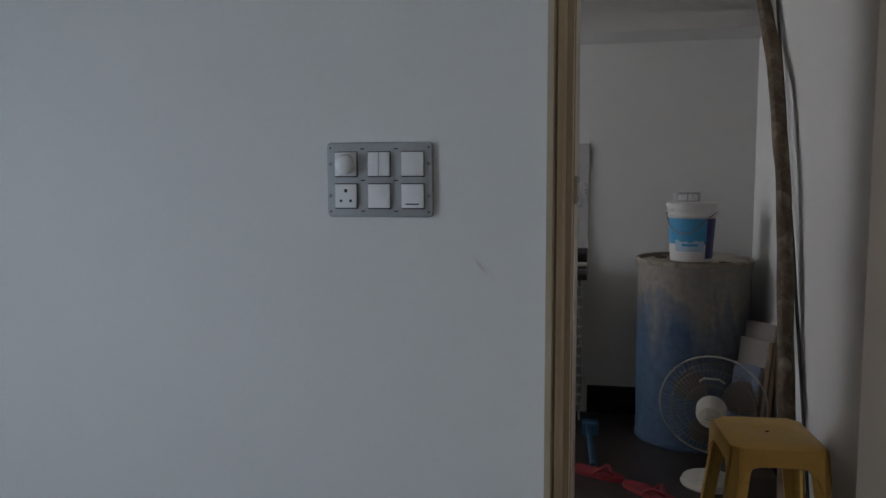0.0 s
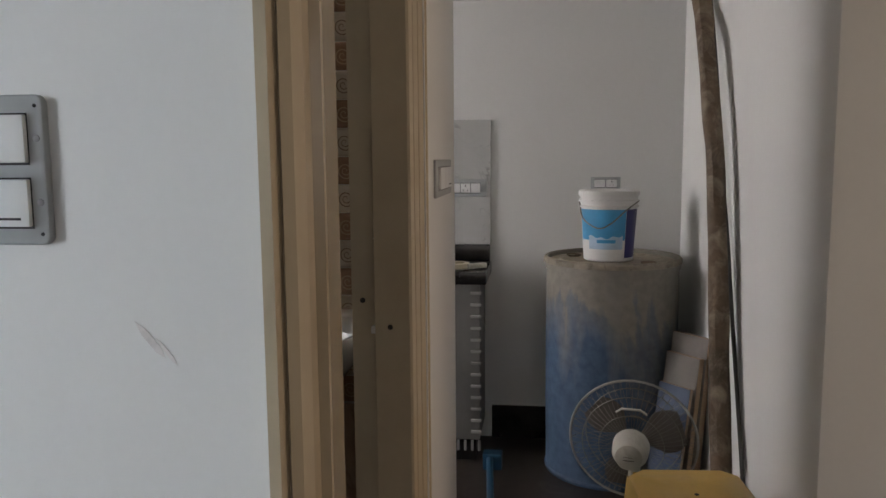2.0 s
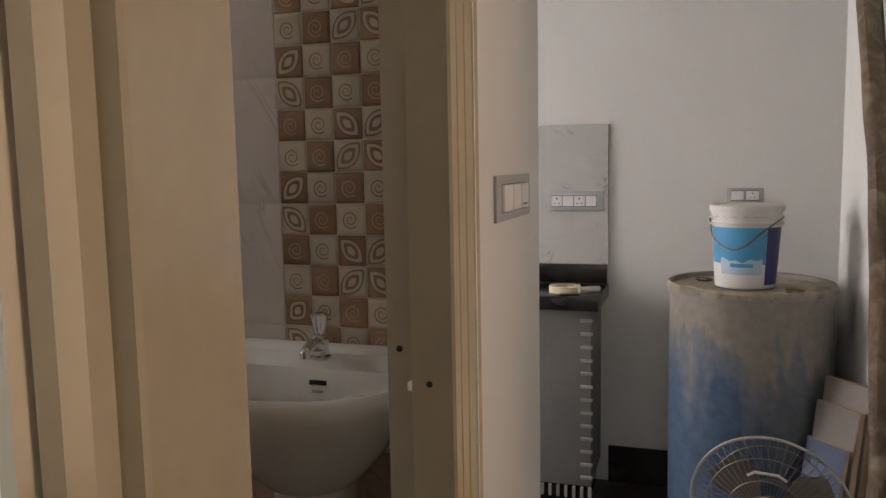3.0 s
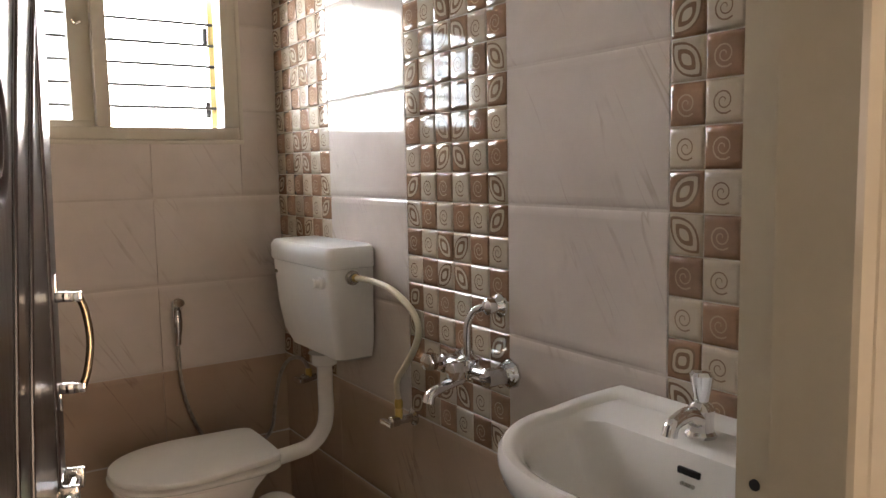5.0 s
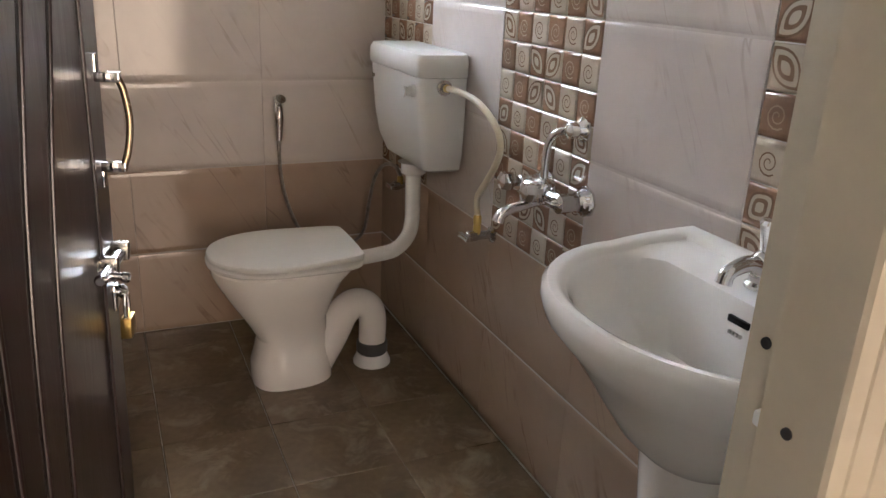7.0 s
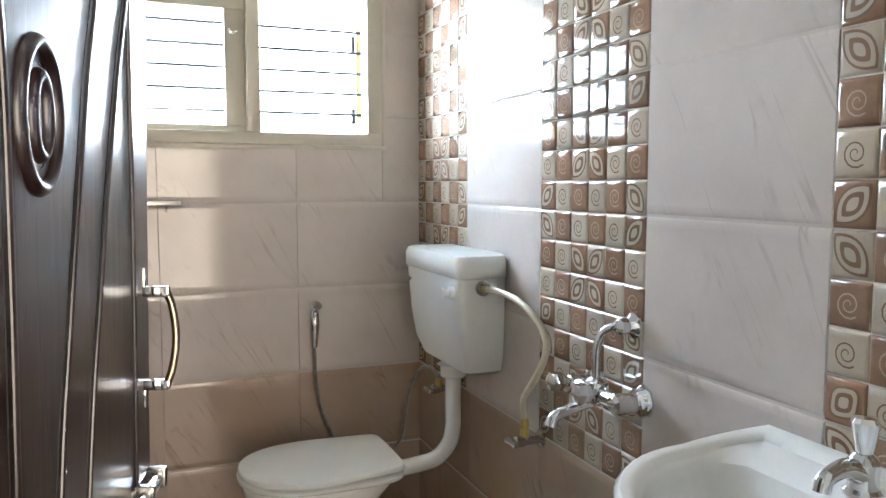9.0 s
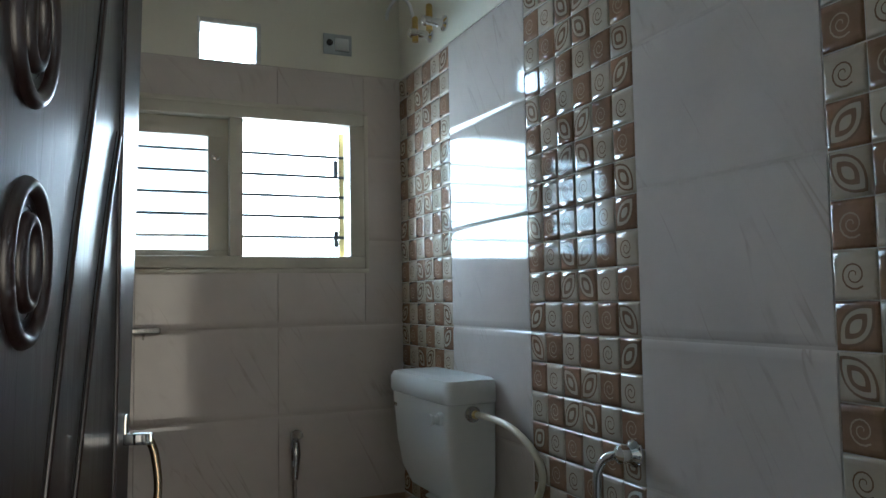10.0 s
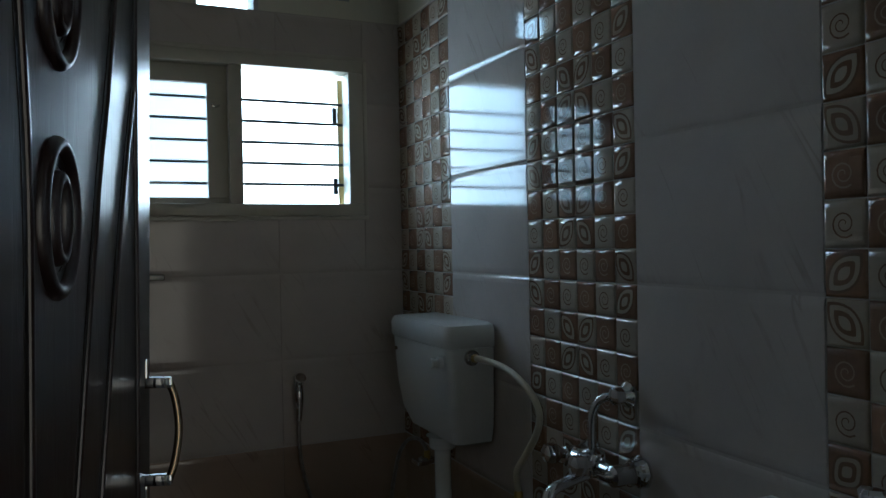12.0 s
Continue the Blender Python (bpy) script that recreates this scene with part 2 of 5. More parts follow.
def door_wood():
    """Dark brown varnished door skin with fine upright grain and shallow pores."""
    m, t, p, link = nodes_of("dark_polished_door")
    n = noise_node(t, 26, 6, stretch=(1, 1, 0.06), shift=0.0)
    big = noise_node(t, 5, 4, shift=0.0)
    c = ramp(t, n.outputs["Fac"], [(0.3, (0.020, 0.0088, 0.0082)), (0.7, (0.036, 0.0155, 0.0140))])
    k = ramp(t, big.outputs["Fac"], [(0.3, (0.72,) * 3), (0.7, (1, 1, 1))])
    link(mixed(t, 1.0, c.outputs[0], k.outputs[0], "MULTIPLY"), p.inputs["Base Color"])
    r = t.nodes.new("ShaderNodeMapRange")
    r.inputs[3].default_value, r.inputs[4].default_value = 0.27, 0.34
    link(big.outputs["Fac"], r.inputs[0])
    link(r.outputs[0], p.inputs["Roughness"])
    p.inputs["Coat Weight"].default_value, p.inputs["Coat Roughness"].default_value = 0.5, 0.22
    p.inputs["IOR"].default_value = 1.6
    pores = noise_node(t, 60, 4, stretch=(1, 1, 0.16), shift=0.0)
    pit = ramp(t, pores.outputs["Fac"], [(0.40, (0, 0, 0)), (0.50, (1, 1, 1))])
    wave = noise_node(t, 9, 3, stretch=(1, 1, 0.35), shift=0.0)
    both = mixed(t, 0.28, wave.outputs["Fac"], pit.outputs[0])
    b = t.nodes.new("ShaderNodeBump")
    b.inputs["Strength"].default_value, b.inputs["Distance"].default_value = 0.10, 0.004
    link(both, b.inputs["Height"])
    link(b.outputs[0], p.inputs["Normal"])
    return m


def haze():
    """White hazy sky, bluer higher up and to the south."""
    m, t, p, link = nodes_of("hazy_sky")
    tc = t.nodes.new("ShaderNodeTexCoord")
    sep = t.nodes.new("ShaderNodeSeparateXYZ")
    link(tc.outputs["Generated"], sep.inputs[0])
    c = ramp(t, sep.outputs[2], [(0.1, (1.0, 0.96, 0.91)), (0.45, (0.97, 0.98, 1.0)), (0.9, (0.80, 0.91, 1.0))])
    side = ramp(t, sep.outputs[1], [(0.22, (0.80, 0.90, 0.97)), (0.40, (0.80, 0.92, 1.0)), (0.52, (1.0, 1.0, 1.0))])
    em = t.nodes.new("ShaderNodeEmission")
    em.inputs["Strength"].default_value = 54.0
    link(mixed(t, 1.0, c.outputs[0], side.outputs[0], "MULTIPLY"), em.inputs["Color"])
    link(em.outputs[0], t.nodes["Material Output"].inputs["Surface"])
    return m


HAZE = haze()
DRUM = drum_paint()
DRUM_RIM = surface("dusty_rusty_rim", (0.27, 0.235, 0.185), 0.75, big=7, fine=60, vary=0.25, bump=0.3, stain=(0.07, 0.055, 0.04), stain_at=0.6)
# cement dust made paler than the shell's: light from above is in the colour
DRUM_LID = surface("top_lit_cement_dust", (0.36, 0.31, 0.24), 0.85, big=9, fine=70, vary=0.2, bump=0.3, stain=(0.17, 0.14, 0.105), stain_at=0.55)
DOOR = door_wood()
# near-black colour that puts the shade of sunk grooves on uncut wood
GROOVE_SHADE = surface("painted_groove_shade", (0.010, 0.005, 0.004), 0.35, vary=0.2, bump=0.02)
MARBLE = marble_tile("white_veined_marble", (0.50, 0.50, 0.49), (0.24, 0.235, 0.23), 0.15, 0.9, 0.9)

# ---- mesh helpers ----


def block(bm, a, b, bevel=0.0):
    """A box from corner a to corner b."""
    r = bmesh.ops.create_cube(bm, size=1)
    for v in r["verts"]:
        v.co = Vector([a[i] + (v.co[i] + 0.5) * (b[i] - a[i]) for i in range(3)])
    if bevel:
        edges = list({e for v in r["verts"] for e in v.link_edges})
        bmesh.ops.bevel(bm, geom=edges, offset=bevel, segments=2, affect="EDGES", profile=0.6)
    return bm


def rings(bm, loops, cap=True, closed=True):
    """Skin a row of loops of equally many points."""
    rows = [[bm.verts.new(p) for p in loop] for loop in loops]
    n = len(rows[0])
    for a, b in zip(rows, rows[1:]):
        for i in range(n if closed else n - 1):
            j = (i + 1) % n
            bm.faces.new((a[i], a[j], b[j], b[i]))
    if cap:
        bm.faces.new(rows[0][::-1])
        bm.faces.new(rows[-1])
    return bm


def lathe(bm, profile, at=(0, 0, 0), axis=(0, 0, 1), seg=24, cap=True):
    """Turn a profile of (radius, height) round an axis."""
    q = Vector(axis).to_track_quat("Z", "Y")
    loops = [[Vector(at) + q @ Vector((r * math.cos(2 * math.pi * k / seg), r * math.sin(2 * math.pi * k / seg), h)) for k in range(seg)] for r, h in profile]
    return rings(bm, loops, cap)


def smooth_path(points, steps=6):
    """A Catmull-Rom line through the points."""
    p = [Vector(q) for q in points]
    p = [2 * p[0] - p[1], *p, 2 * p[-1] - p[-2]]
    out = []
    for i in range(1, len(p) - 2):
        for s in range(steps):
            u = s / steps
            out.append(0.5 * (2 * p[i] + (p[i + 1] - p[i - 1]) * u + (2 * p[i - 1] - 5 * p[i] + 4 * p[i + 1] - p[i + 2]) * u * u + (3 * p[i] - p[i - 1] - 3 * p[i + 1] + p[i + 2]) * u ** 3))
    return out + [p[-2]]


def tube(bm, points, radius, seg=10, smooth=True, radii=None):
    """A round bar along a line."""
    pts = smooth_path(points) if smooth else [Vector(q) for q in points]
    loops, side = [], None
    for i, p in enumerate(pts):
        d = (pts[min(i + 1, len(pts) - 1)] - pts[max(i - 1, 0)]).normalized()
        if side is None:
            side = d.orthogonal().normalized()
        side = (side - d * side.dot(d)).normalized()
        up = d.cross(side)
        r = radius if radii is None else np.interp(i / (len(pts) - 1), np.linspace(0, 1, len(radii)), radii)
        loops.append([p + side * (r * math.cos(2 * math.pi * k / seg)) + up * (r * math.sin(2 * math.pi * k / seg)) for k in range(seg)])
    return rings(bm, loops)


def prism(bm, outline, z0, z1):
    """An upright prism on an outline of (x, y)."""
    return rings(bm, [[Vector((x, y, z0)) for x, y in outline], [Vector((x, y, z1)) for x, y in outline]])


def mesh_of(name, bm, material, smooth=True):
    bmesh.ops.recalc_face_normals(bm, faces=bm.faces)
    me = bpy.data.meshes.new(name)
    bm.to_mesh(me)
    bm.free()
    for m in material if isinstance(material, (list, tuple)) else [material]:
        me.materials.append(m)
    if smooth:
        me.shade_smooth()
        me.set_sharp_from_angle(angle=radians(38))
    return me


def part(name, bm, material, parent, label="", smooth=True):
    ob = new(name, mesh_of(name, bm, material, smooth))
    ob.parent = parent
    return tagged(ob, label=label)


def thing(name, at, label, category, group="", turn=0):
    ob = new(name)
    ob.empty_display_size = 0.1
    ob.matrix_basis = pose(*at, 0, 0, turn)
    return tagged(ob, label=label, category=category, group=group)


def structure(name, bm, material, label="", smooth=False):
    return tagged(new(name, mesh_of(name, bm, material, smooth)), label=label, kind="structure")


def boxes(*pairs):
    bm = bmesh.new()
    for a, b in pairs:
        block(bm, a, b)
    return bm


# ---- the shell: hall, bathroom, kitchen ----
YB, XF, YL, ZF = 2.518, -2.415, 1.315, 0.035      # tile faces of the bathroom and its floor
XR, YK = 0.853, 4.003                              # kitchen's side and end walls
TOP = 2.75
structure("floor", boxes(((-3.4, -3.4, -0.12), (3.4, 4.4, 0))), FLOOR, "dark dusty floor with pale dirt stains")
structure("ceiling", boxes(((-3.4, -3.4, TOP), (3.4, 4.4, TOP + 0.1))), CEILING, "plain white painted ceiling")
structure("wall_hall_north", boxes(((-2.545, 1.2, 0), (-0.13, 1.3, TOP))), WALL, "white painted wall with faint smears")
structure("wall_door", boxes(((-0.13, 1.2, 0), (-0.012, 1.3, TOP)), ((-0.13, 1.3, 2.05), (-0.002, 2.1, TOP)), ((-0.13, 2.1, 0), (0, 2.53, TOP))), WALL, "white painted wall round the bathroom door")
structure("wall_bathroom_kitchen", boxes(((XF - 0.12, 2.53, 0), (0, 2.644, TOP))), WALL, "white painted partition wall")
WY0, WY1, WZ0, WZ1 = 1.489, 2.376, 1.428, 1.98     # bathroom window opening
VY0, VY1, VZ0, VZ1 = 1.804, 2.012, 2.128, 2.275     # vent hole above it
X0, X1 = XF - 0.13, XF - 0.01
structure("wall_bathroom_window", boxes(((X0, 1.2, 0), (X1, 2.53, WZ0)), ((X0, 1.2, WZ0), (X1, WY0, WZ1)), ((X0, WY1, WZ0), (X1, 2.53, WZ1)),
          ((X0, 1.2, WZ1), (X1, 2.53, VZ0)), ((X0, 1.2, VZ0), (X1, VY0, VZ1)), ((X0, VY1, VZ0), (X1, 2.53, VZ1)), ((X0, 1.2, VZ1), (X1, 2.53, TOP))), CREAM_WALL, "cream painted upper wall with window and vent hole")
structure("wall_bathroom_left", boxes(((XF, 1.302, 0), (-0.13, 1.311, TOP))), CREAM_WALL, "cream painted bathroom side wall")
structure("wall_bathroom_upper", boxes(((XF, YB + 0.004, 2.13), (-0.132, 2.5285, TOP))), CREAM_WALL, "cream paint above the wall tiles")
structure("wall_bathroom_door_side", boxes(((-0.138, 2.125, ZF), (-0.131, YB, TOP))), CREAM_WALL, "cream painted wall beside the door")
structure("bathroom_floor_bed", boxes(((XF, 1.311, 0), (-0.131, YB + 0.01, ZF - 0.008))), GROUT, "grouted bathroom floor bed")
structure("wall_kitchen_end", boxes(((-2.6, YK, 0), (XR, YK + 0.12, TOP))), WALL, "white painted kitchen end wall")
structure("wall_kitchen_right", boxes(((XR, 2.25, 0), (XR + 0.12, YK + 0.12, TOP))), WALL, "white painted kitchen side wall")
structure("wall_hall_east_return", boxes(((XR + 0.12, 2.25, 0), (2.32, 2.37, TOP))), WALL, "white painted hall wall")
structure("wall_kitchen_left", boxes(((-2.72, 2.644, 0), (-2.6, YK, 1.0)), ((-2.72, 2.644, 2.0), (-2.6, YK, TOP)), ((-2.72, 2.644, 1.0), (-2.6, 2.9, 2.0)), ((-2.72, 3.7, 1.0), (-2.6, YK, 2.0))), WALL, "white painted wall with kitchen window opening")
structure("wall_hall_west", boxes(((-2.665, -3.1, 0), (-2.545, 1.3, 0.45)), ((-2.665, -3.1, 1.85), (-2.545, 1.3, TOP)), ((-2.665, -3.1, 0.45), (-2.545, -1.3, 1.85)), ((-2.665, 0.3, 0.45), (-2.545, 1.3, 1.85))), WALL, "white painted wall with hall window opening")
# unseen south and east walls close the hall and soak up bounce
structure("wall_hall_south", boxes(((-3.12, -3.12, 0), (3.12, -3.0, 0.8)), ((-3.12, -3.12, 2.2), (3.12, -3.0, TOP)), ((-3.12, -3.12, 0.8), (-2.3, -3.0, 2.2)), ((-0.9, -3.12, 0.8), (0.9, -3.0, 2.2)), ((2.0, -3.12, 0.8), (3.12, -3.0, 2.2))), LOW_BOUNCE_WALL, "unseen wall toned tan to dim bounced light, with window openings")
structure("wall_hall_east", boxes(((2.2, -3.0, 0), (2.32, 1.3, TOP)), ((2.2, 2.24, 0), (2.32, 2.37, TOP)), ((2.2, 1.3, 2.1), (2.32, 2.24, TOP))), LOW_BOUNCE_WALL, "unseen wall toned tan to dim bounced light, with open doorway")
structure("loft_slab", boxes(((-2.6, 3.67, 1.985), (XR, YK, 2.062))), WALL, "white painted concrete loft shelf")
structure("baseboard", boxes(((0.02, YK - 0.012, 0), (XR, YK, 0.152)), ((XR - 0.012, 2.5, 0), (XR, YK - 0.012, 0.1))), SKIRT, "black granite skirting strip")
structure("backdrop", boxes(((-4.3, -1.8, 0.1), (-4.25, 5.6, 5.2))), HAZE, "white hazy daylight sky outside the window")
structure("ground", boxes(((-60, -60, -0.5), (60, 60, -0.35))), CONCRETE, "bare concrete ground outside")


# ---- door frame: moulded architrave on the hall side, rebated jambs ----
def door_frame():
    left = [(-0.16, 1.325), (-0.16, 1.372), (-0.105, 1.372), (-0.10, 1.393), (-0.012, 1.4105), (-0.005, 1.4118), (-0.0015, 1.4075), (0.027, 1.254), (0.027, 1.247), (0.013, 1.242),
            (0.019, 1.236), (0.019, 1.216), (0.013, 1.200), (0.004, 1.192), (0.001, 1.197), (-0.003, 1.182), (-0.014, 1.181), (-0.016, 1.302), (-0.13, 1.302), (-0.13, 1.325)]
    right = [(-0.158, 2.13), (-0.158, 2.085), (-0.108, 2.079), (-0.102, 2.0535), (-0.029, 2.0505), (-0.0235, 2.0525), (-0.0185, 2.064), (-0.0205, 2.0655), (-0.0172, 2.067), (-0.0112, 2.082), (-0.0132, 2.0835), (-0.0098, 2.085),
             (-0.003, 2.100), (-0.005, 2.1015), (-0.0015, 2.103), (0.004, 2.1115), (0.0005, 2.117), (-0.12, 2.117), (-0.131, 2.13)]
    door = tagged(new("door_1"), label="cream painted moulded wooden door frame", kind="structure")
    for name, outline in (("left_jamb", left), ("right_jamb", right)):
        bm = bmesh.new()
        prism(bm, outline, 0, 2.05)
        part(name, bm, FRAME, door, "cream gloss painted jamb with worn edges", smooth=False)
    part("head_jamb", boxes(((-0.157, 1.372, 2.0), (0.006, 2.085, 2.062))), FRAME, door)
    bm = bmesh.new()
    block(bm, (-0.14, 1.4, 0), (-0.04, 2.05, 0.03), 0.006)
    part("threshold", bm, SKIRT, door, "black granite threshold")
    for name, x, y, z, r in (("latch_hole", -0.07, 2.0530, 0.951, 0.0055), ("latch_hole", -0.134, 2.0830, 1.001, 0.0058)):
        bm = bmesh.new()
        lathe(bm, [(r, 0), (r, 0.003), (r * 0.8, 0.0035)], (x, y, z), (0.1, -1, 0), 14)
        part(name, bm, DARK, door, "dark drilled hole in the jamb")
    bm = bmesh.new()
    block(bm, (-0.112, 2.056, 0.935), (-0.098, 2.078, 0.95), 0.003)
    part("chipped_patch", bm, PLASTIC, door, "pale chipped patch in the paint")


door_frame()


# ---- the bathroom door leaf, open inwards and a little out of plumb ----
def door_leaf():
    lean, swing = 1.2, 165.6
    base = pose(-0.151, 1.4125, 1.25, 0, 0, swing) @ pose(0, 0, 0, lean, 0, 0) @ pose(0, 0, -1.205)
    d = thing("bathroom_door", (0, 0, 0), "dark brown polished door standing open with embossed ovals", "door")
    d.matrix_basis = base
    # local x runs from the hinge to the free edge, local -y is the face seen from the doorway
    bm = bmesh.new()
    block(bm, (-0.03, -0.002, 0), (0.552, 0.032, 1.945), 0.004)
    part("leaf", bm, DOOR, d)

    def ribbon(points, profile, name, material, label):
        """A moulding that follows a curve on the face; profile is (offset across, height) from edge to edge."""
        line = smooth_path([(s, 0, z - 0.045) for s, z in points], 5)
        loops = []
        for i, q in enumerate(line):
            way = (line[min(i + 1, len(line) - 1)] - line[max(i - 1, 0)]).normalized()
            loops.append([Vector((q.x + way.z * c, -0.0015 - h, q.z - way.x * c)) for c, h in profile])
        bm = bmesh.new()
        rings(bm, loops)
        part(name, bm, material, d, label)

    def moulding(points, w):
        k = w / 2
        # flat dark strip on the face, coloured as the shade beside the bead
        ribbon(points, [(-k, 0.0), (-k, 0.0012), (k, 0.0012), (k, 0.0)], "groove", GROOVE_SHADE, "dark strip painted as groove shade beside the moulding")
        ribbon(points, [(-k * 0.36, 0.0008), (-k * 0.30, 0.0026), (-k * 0.12, 0.0036), (k * 0.12, 0.0036), (k * 0.30, 0.0026), (k * 0.36, 0.0008)], "bead", DOOR, "raised curved moulding bead")

    moulding([(0.445, 1.975), (0.427, 1.75), (0.394, 1.56), (0.364, 1.45), (0.343, 1.39), (0.318, 1.295), (0.288, 1.17), (0.266, 1.07), (0.247, 0.9), (0.236, 0.5), (0.236, 0.06)], 0.020)
    moulding([(0.465, 1.48), (0.432, 1.40), (0.399, 1.30), (0.372, 1.20), (0.345, 1.10), (0.321, 0.95), (0.307, 0.7), (0.301, 0.4), (0.301, 0.06)], 0.017)
    moulding([(0.473, 1.975), (0.472, 1.55), (0.476, 1.40), (0.483, 1.25), (0.486, 1.10), (0.488, 0.9), (0.488, 0.5), (0.488, 0.06)], 0.013)
    moulding([(0.083, 1.975), (0.132, 1.65), (0.159, 1.48), (0.174, 1.38), (0.179, 1.28), (0.181, 1.1), (0.181, 0.6), (0.181, 0.06)], 0.022)
    for z in (1.345, 1.508, 1.671):
        for a, b, w, name in ((0.036, 0.0525, 0.0062, "oval_ring"), (0.015, 0.029, 0.0055, "inner_oval_ring")):
            bm = bmesh.new()
            n = 36
            loops = []
            for i in range(9):
                u = math.pi * i / 8
                r = w * (0.5 - 0.5 * math.cos(u)) * 2 - w
                loops.append([Vector((0.232 + (a + r) * math.cos(2 * math.pi * q / n), -0.0018 - 0.0072 * math.sin(u), z - 0.045 + (b + r) * math.sin(2 * math.pi * q / n))) for q in range(n)])
            rings(bm, loops, cap=False)
            part(name, bm, DOOR, d, "embossed oval moulding")
        # dark band laid between the rings, its colour standing for recess shade
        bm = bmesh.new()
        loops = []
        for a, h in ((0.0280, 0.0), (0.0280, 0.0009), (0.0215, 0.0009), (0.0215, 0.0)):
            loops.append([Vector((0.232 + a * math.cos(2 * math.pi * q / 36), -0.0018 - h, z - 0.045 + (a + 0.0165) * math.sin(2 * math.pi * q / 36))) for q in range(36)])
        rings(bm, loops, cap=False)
        part("oval_groove", bm, GROOVE_SHADE, d, "dark ring painted as groove shade between the oval rings")

    # pull handle
    h = bmesh.new()
    tube(h, [(0.528, -0.026, 1.132), (0.530, -0.032, 1.115), (0.531, -0.036, 1.08), (0.530, -0.032, 1.045), (0.528, -0.026, 1.026)], 0.0045, 10)
    handle = part("pull_handle", h, HANDLE, d, "curved bronze pull handle with chrome posts")
    for z in (1.132, 1.026):
        bm = bmesh.new()
        block(bm, (0.522, -0.030, z - 0.006), (0.535, -0.001, z + 0.006), 0.0025)
        part("post", bm, CHROME, handle, "chrome handle post")
        bm = bmesh.new()
        block(bm, (0.523, -0.0045, z - 0.005 if z > 1.1 else z - 0.026), (0.534, -0.001, z + 0.026 if z > 1.1 else z + 0.005), 0.002)
        part("foot_plate", bm, CHROME, handle, "chrome foot plate")
    # sliding bolt
    bm = bmesh.new()
    block(bm, (0.466, -0.0035, 0.907), (0.545, -0.001, 0.925), 0.0008)
    bolt = part("sliding_bolt", bm, STEEL, d, "steel sliding bolt on its plate")
    for s in (0.478, 0.534):
        bm = bmesh.new()
        block(bm, (s - 0.007, -0.024, 0.905), (s + 0.007, -0.002, 0.929), 0.004)
        part("keeper", bm, STEEL, bolt, "steel bolt keeper")
    bm = bmesh.new()
    lathe(bm, [(0.005, 0), (0.0075, 0.003), (0.0075, 0.122), (0.005, 0.125)], (0.43, -0.014, 0.916), (1, 0, 0), 16)
    part("rod", bm, CHROME, bolt, "round chrome bolt rod")
    bm = bmesh.new()
    lathe(bm, [(0.0045, 0), (0.0045, 0.012), (0.0065, 0.014), (0.0065, 0.02), (0.004, 0.022)], (0.452, -0.02, 0.916), (0, -1, -0.15), 12)
    part("bolt_knob", bm, CHROME, bolt, "small chrome bolt knob")
    # hasp and padlock
    bm = bmesh.new()
    block(bm, (0.522, -0.006, 0.838), (0.546, -0.001, 0.872), 0.003)
    hasp = part("hasp", bm, CHROME, d, "chrome hasp")
    bm = bmesh.new()
    lathe(bm, [(0.007, 0), (0.010, 0.006), (0.005, 0.012)], (0.534, -0.006, 0.862), (0, -1, 0), 12)
    part("stud", bm, CHROME, hasp)
    lock = thing("padlock", (0, 0, 0), "small brass padlock hanging from the door hasp", "padlock")
    lock.matrix_basis = base @ pose(0.534, -0.0155, 0.800)
    bm = bmesh.new()
    block(bm, (-0.014, -0.007, 0), (0.014, 0.007, 0.028), 0.003)
    part("lock_body", bm, BRASS, lock)
    bm = bmesh.new()
    tube(bm, [(-0.009, 0, 0.024), (-0.009, 0, 0.05), (-0.005, 0, 0.061), (0.005, 0, 0.061), (0.009, 0, 0.05), (0.009, 0, 0.024)], 0.0024, 8)
    part("shackle", bm, CHROME, lock, "chrome shackle")


door_leaf()


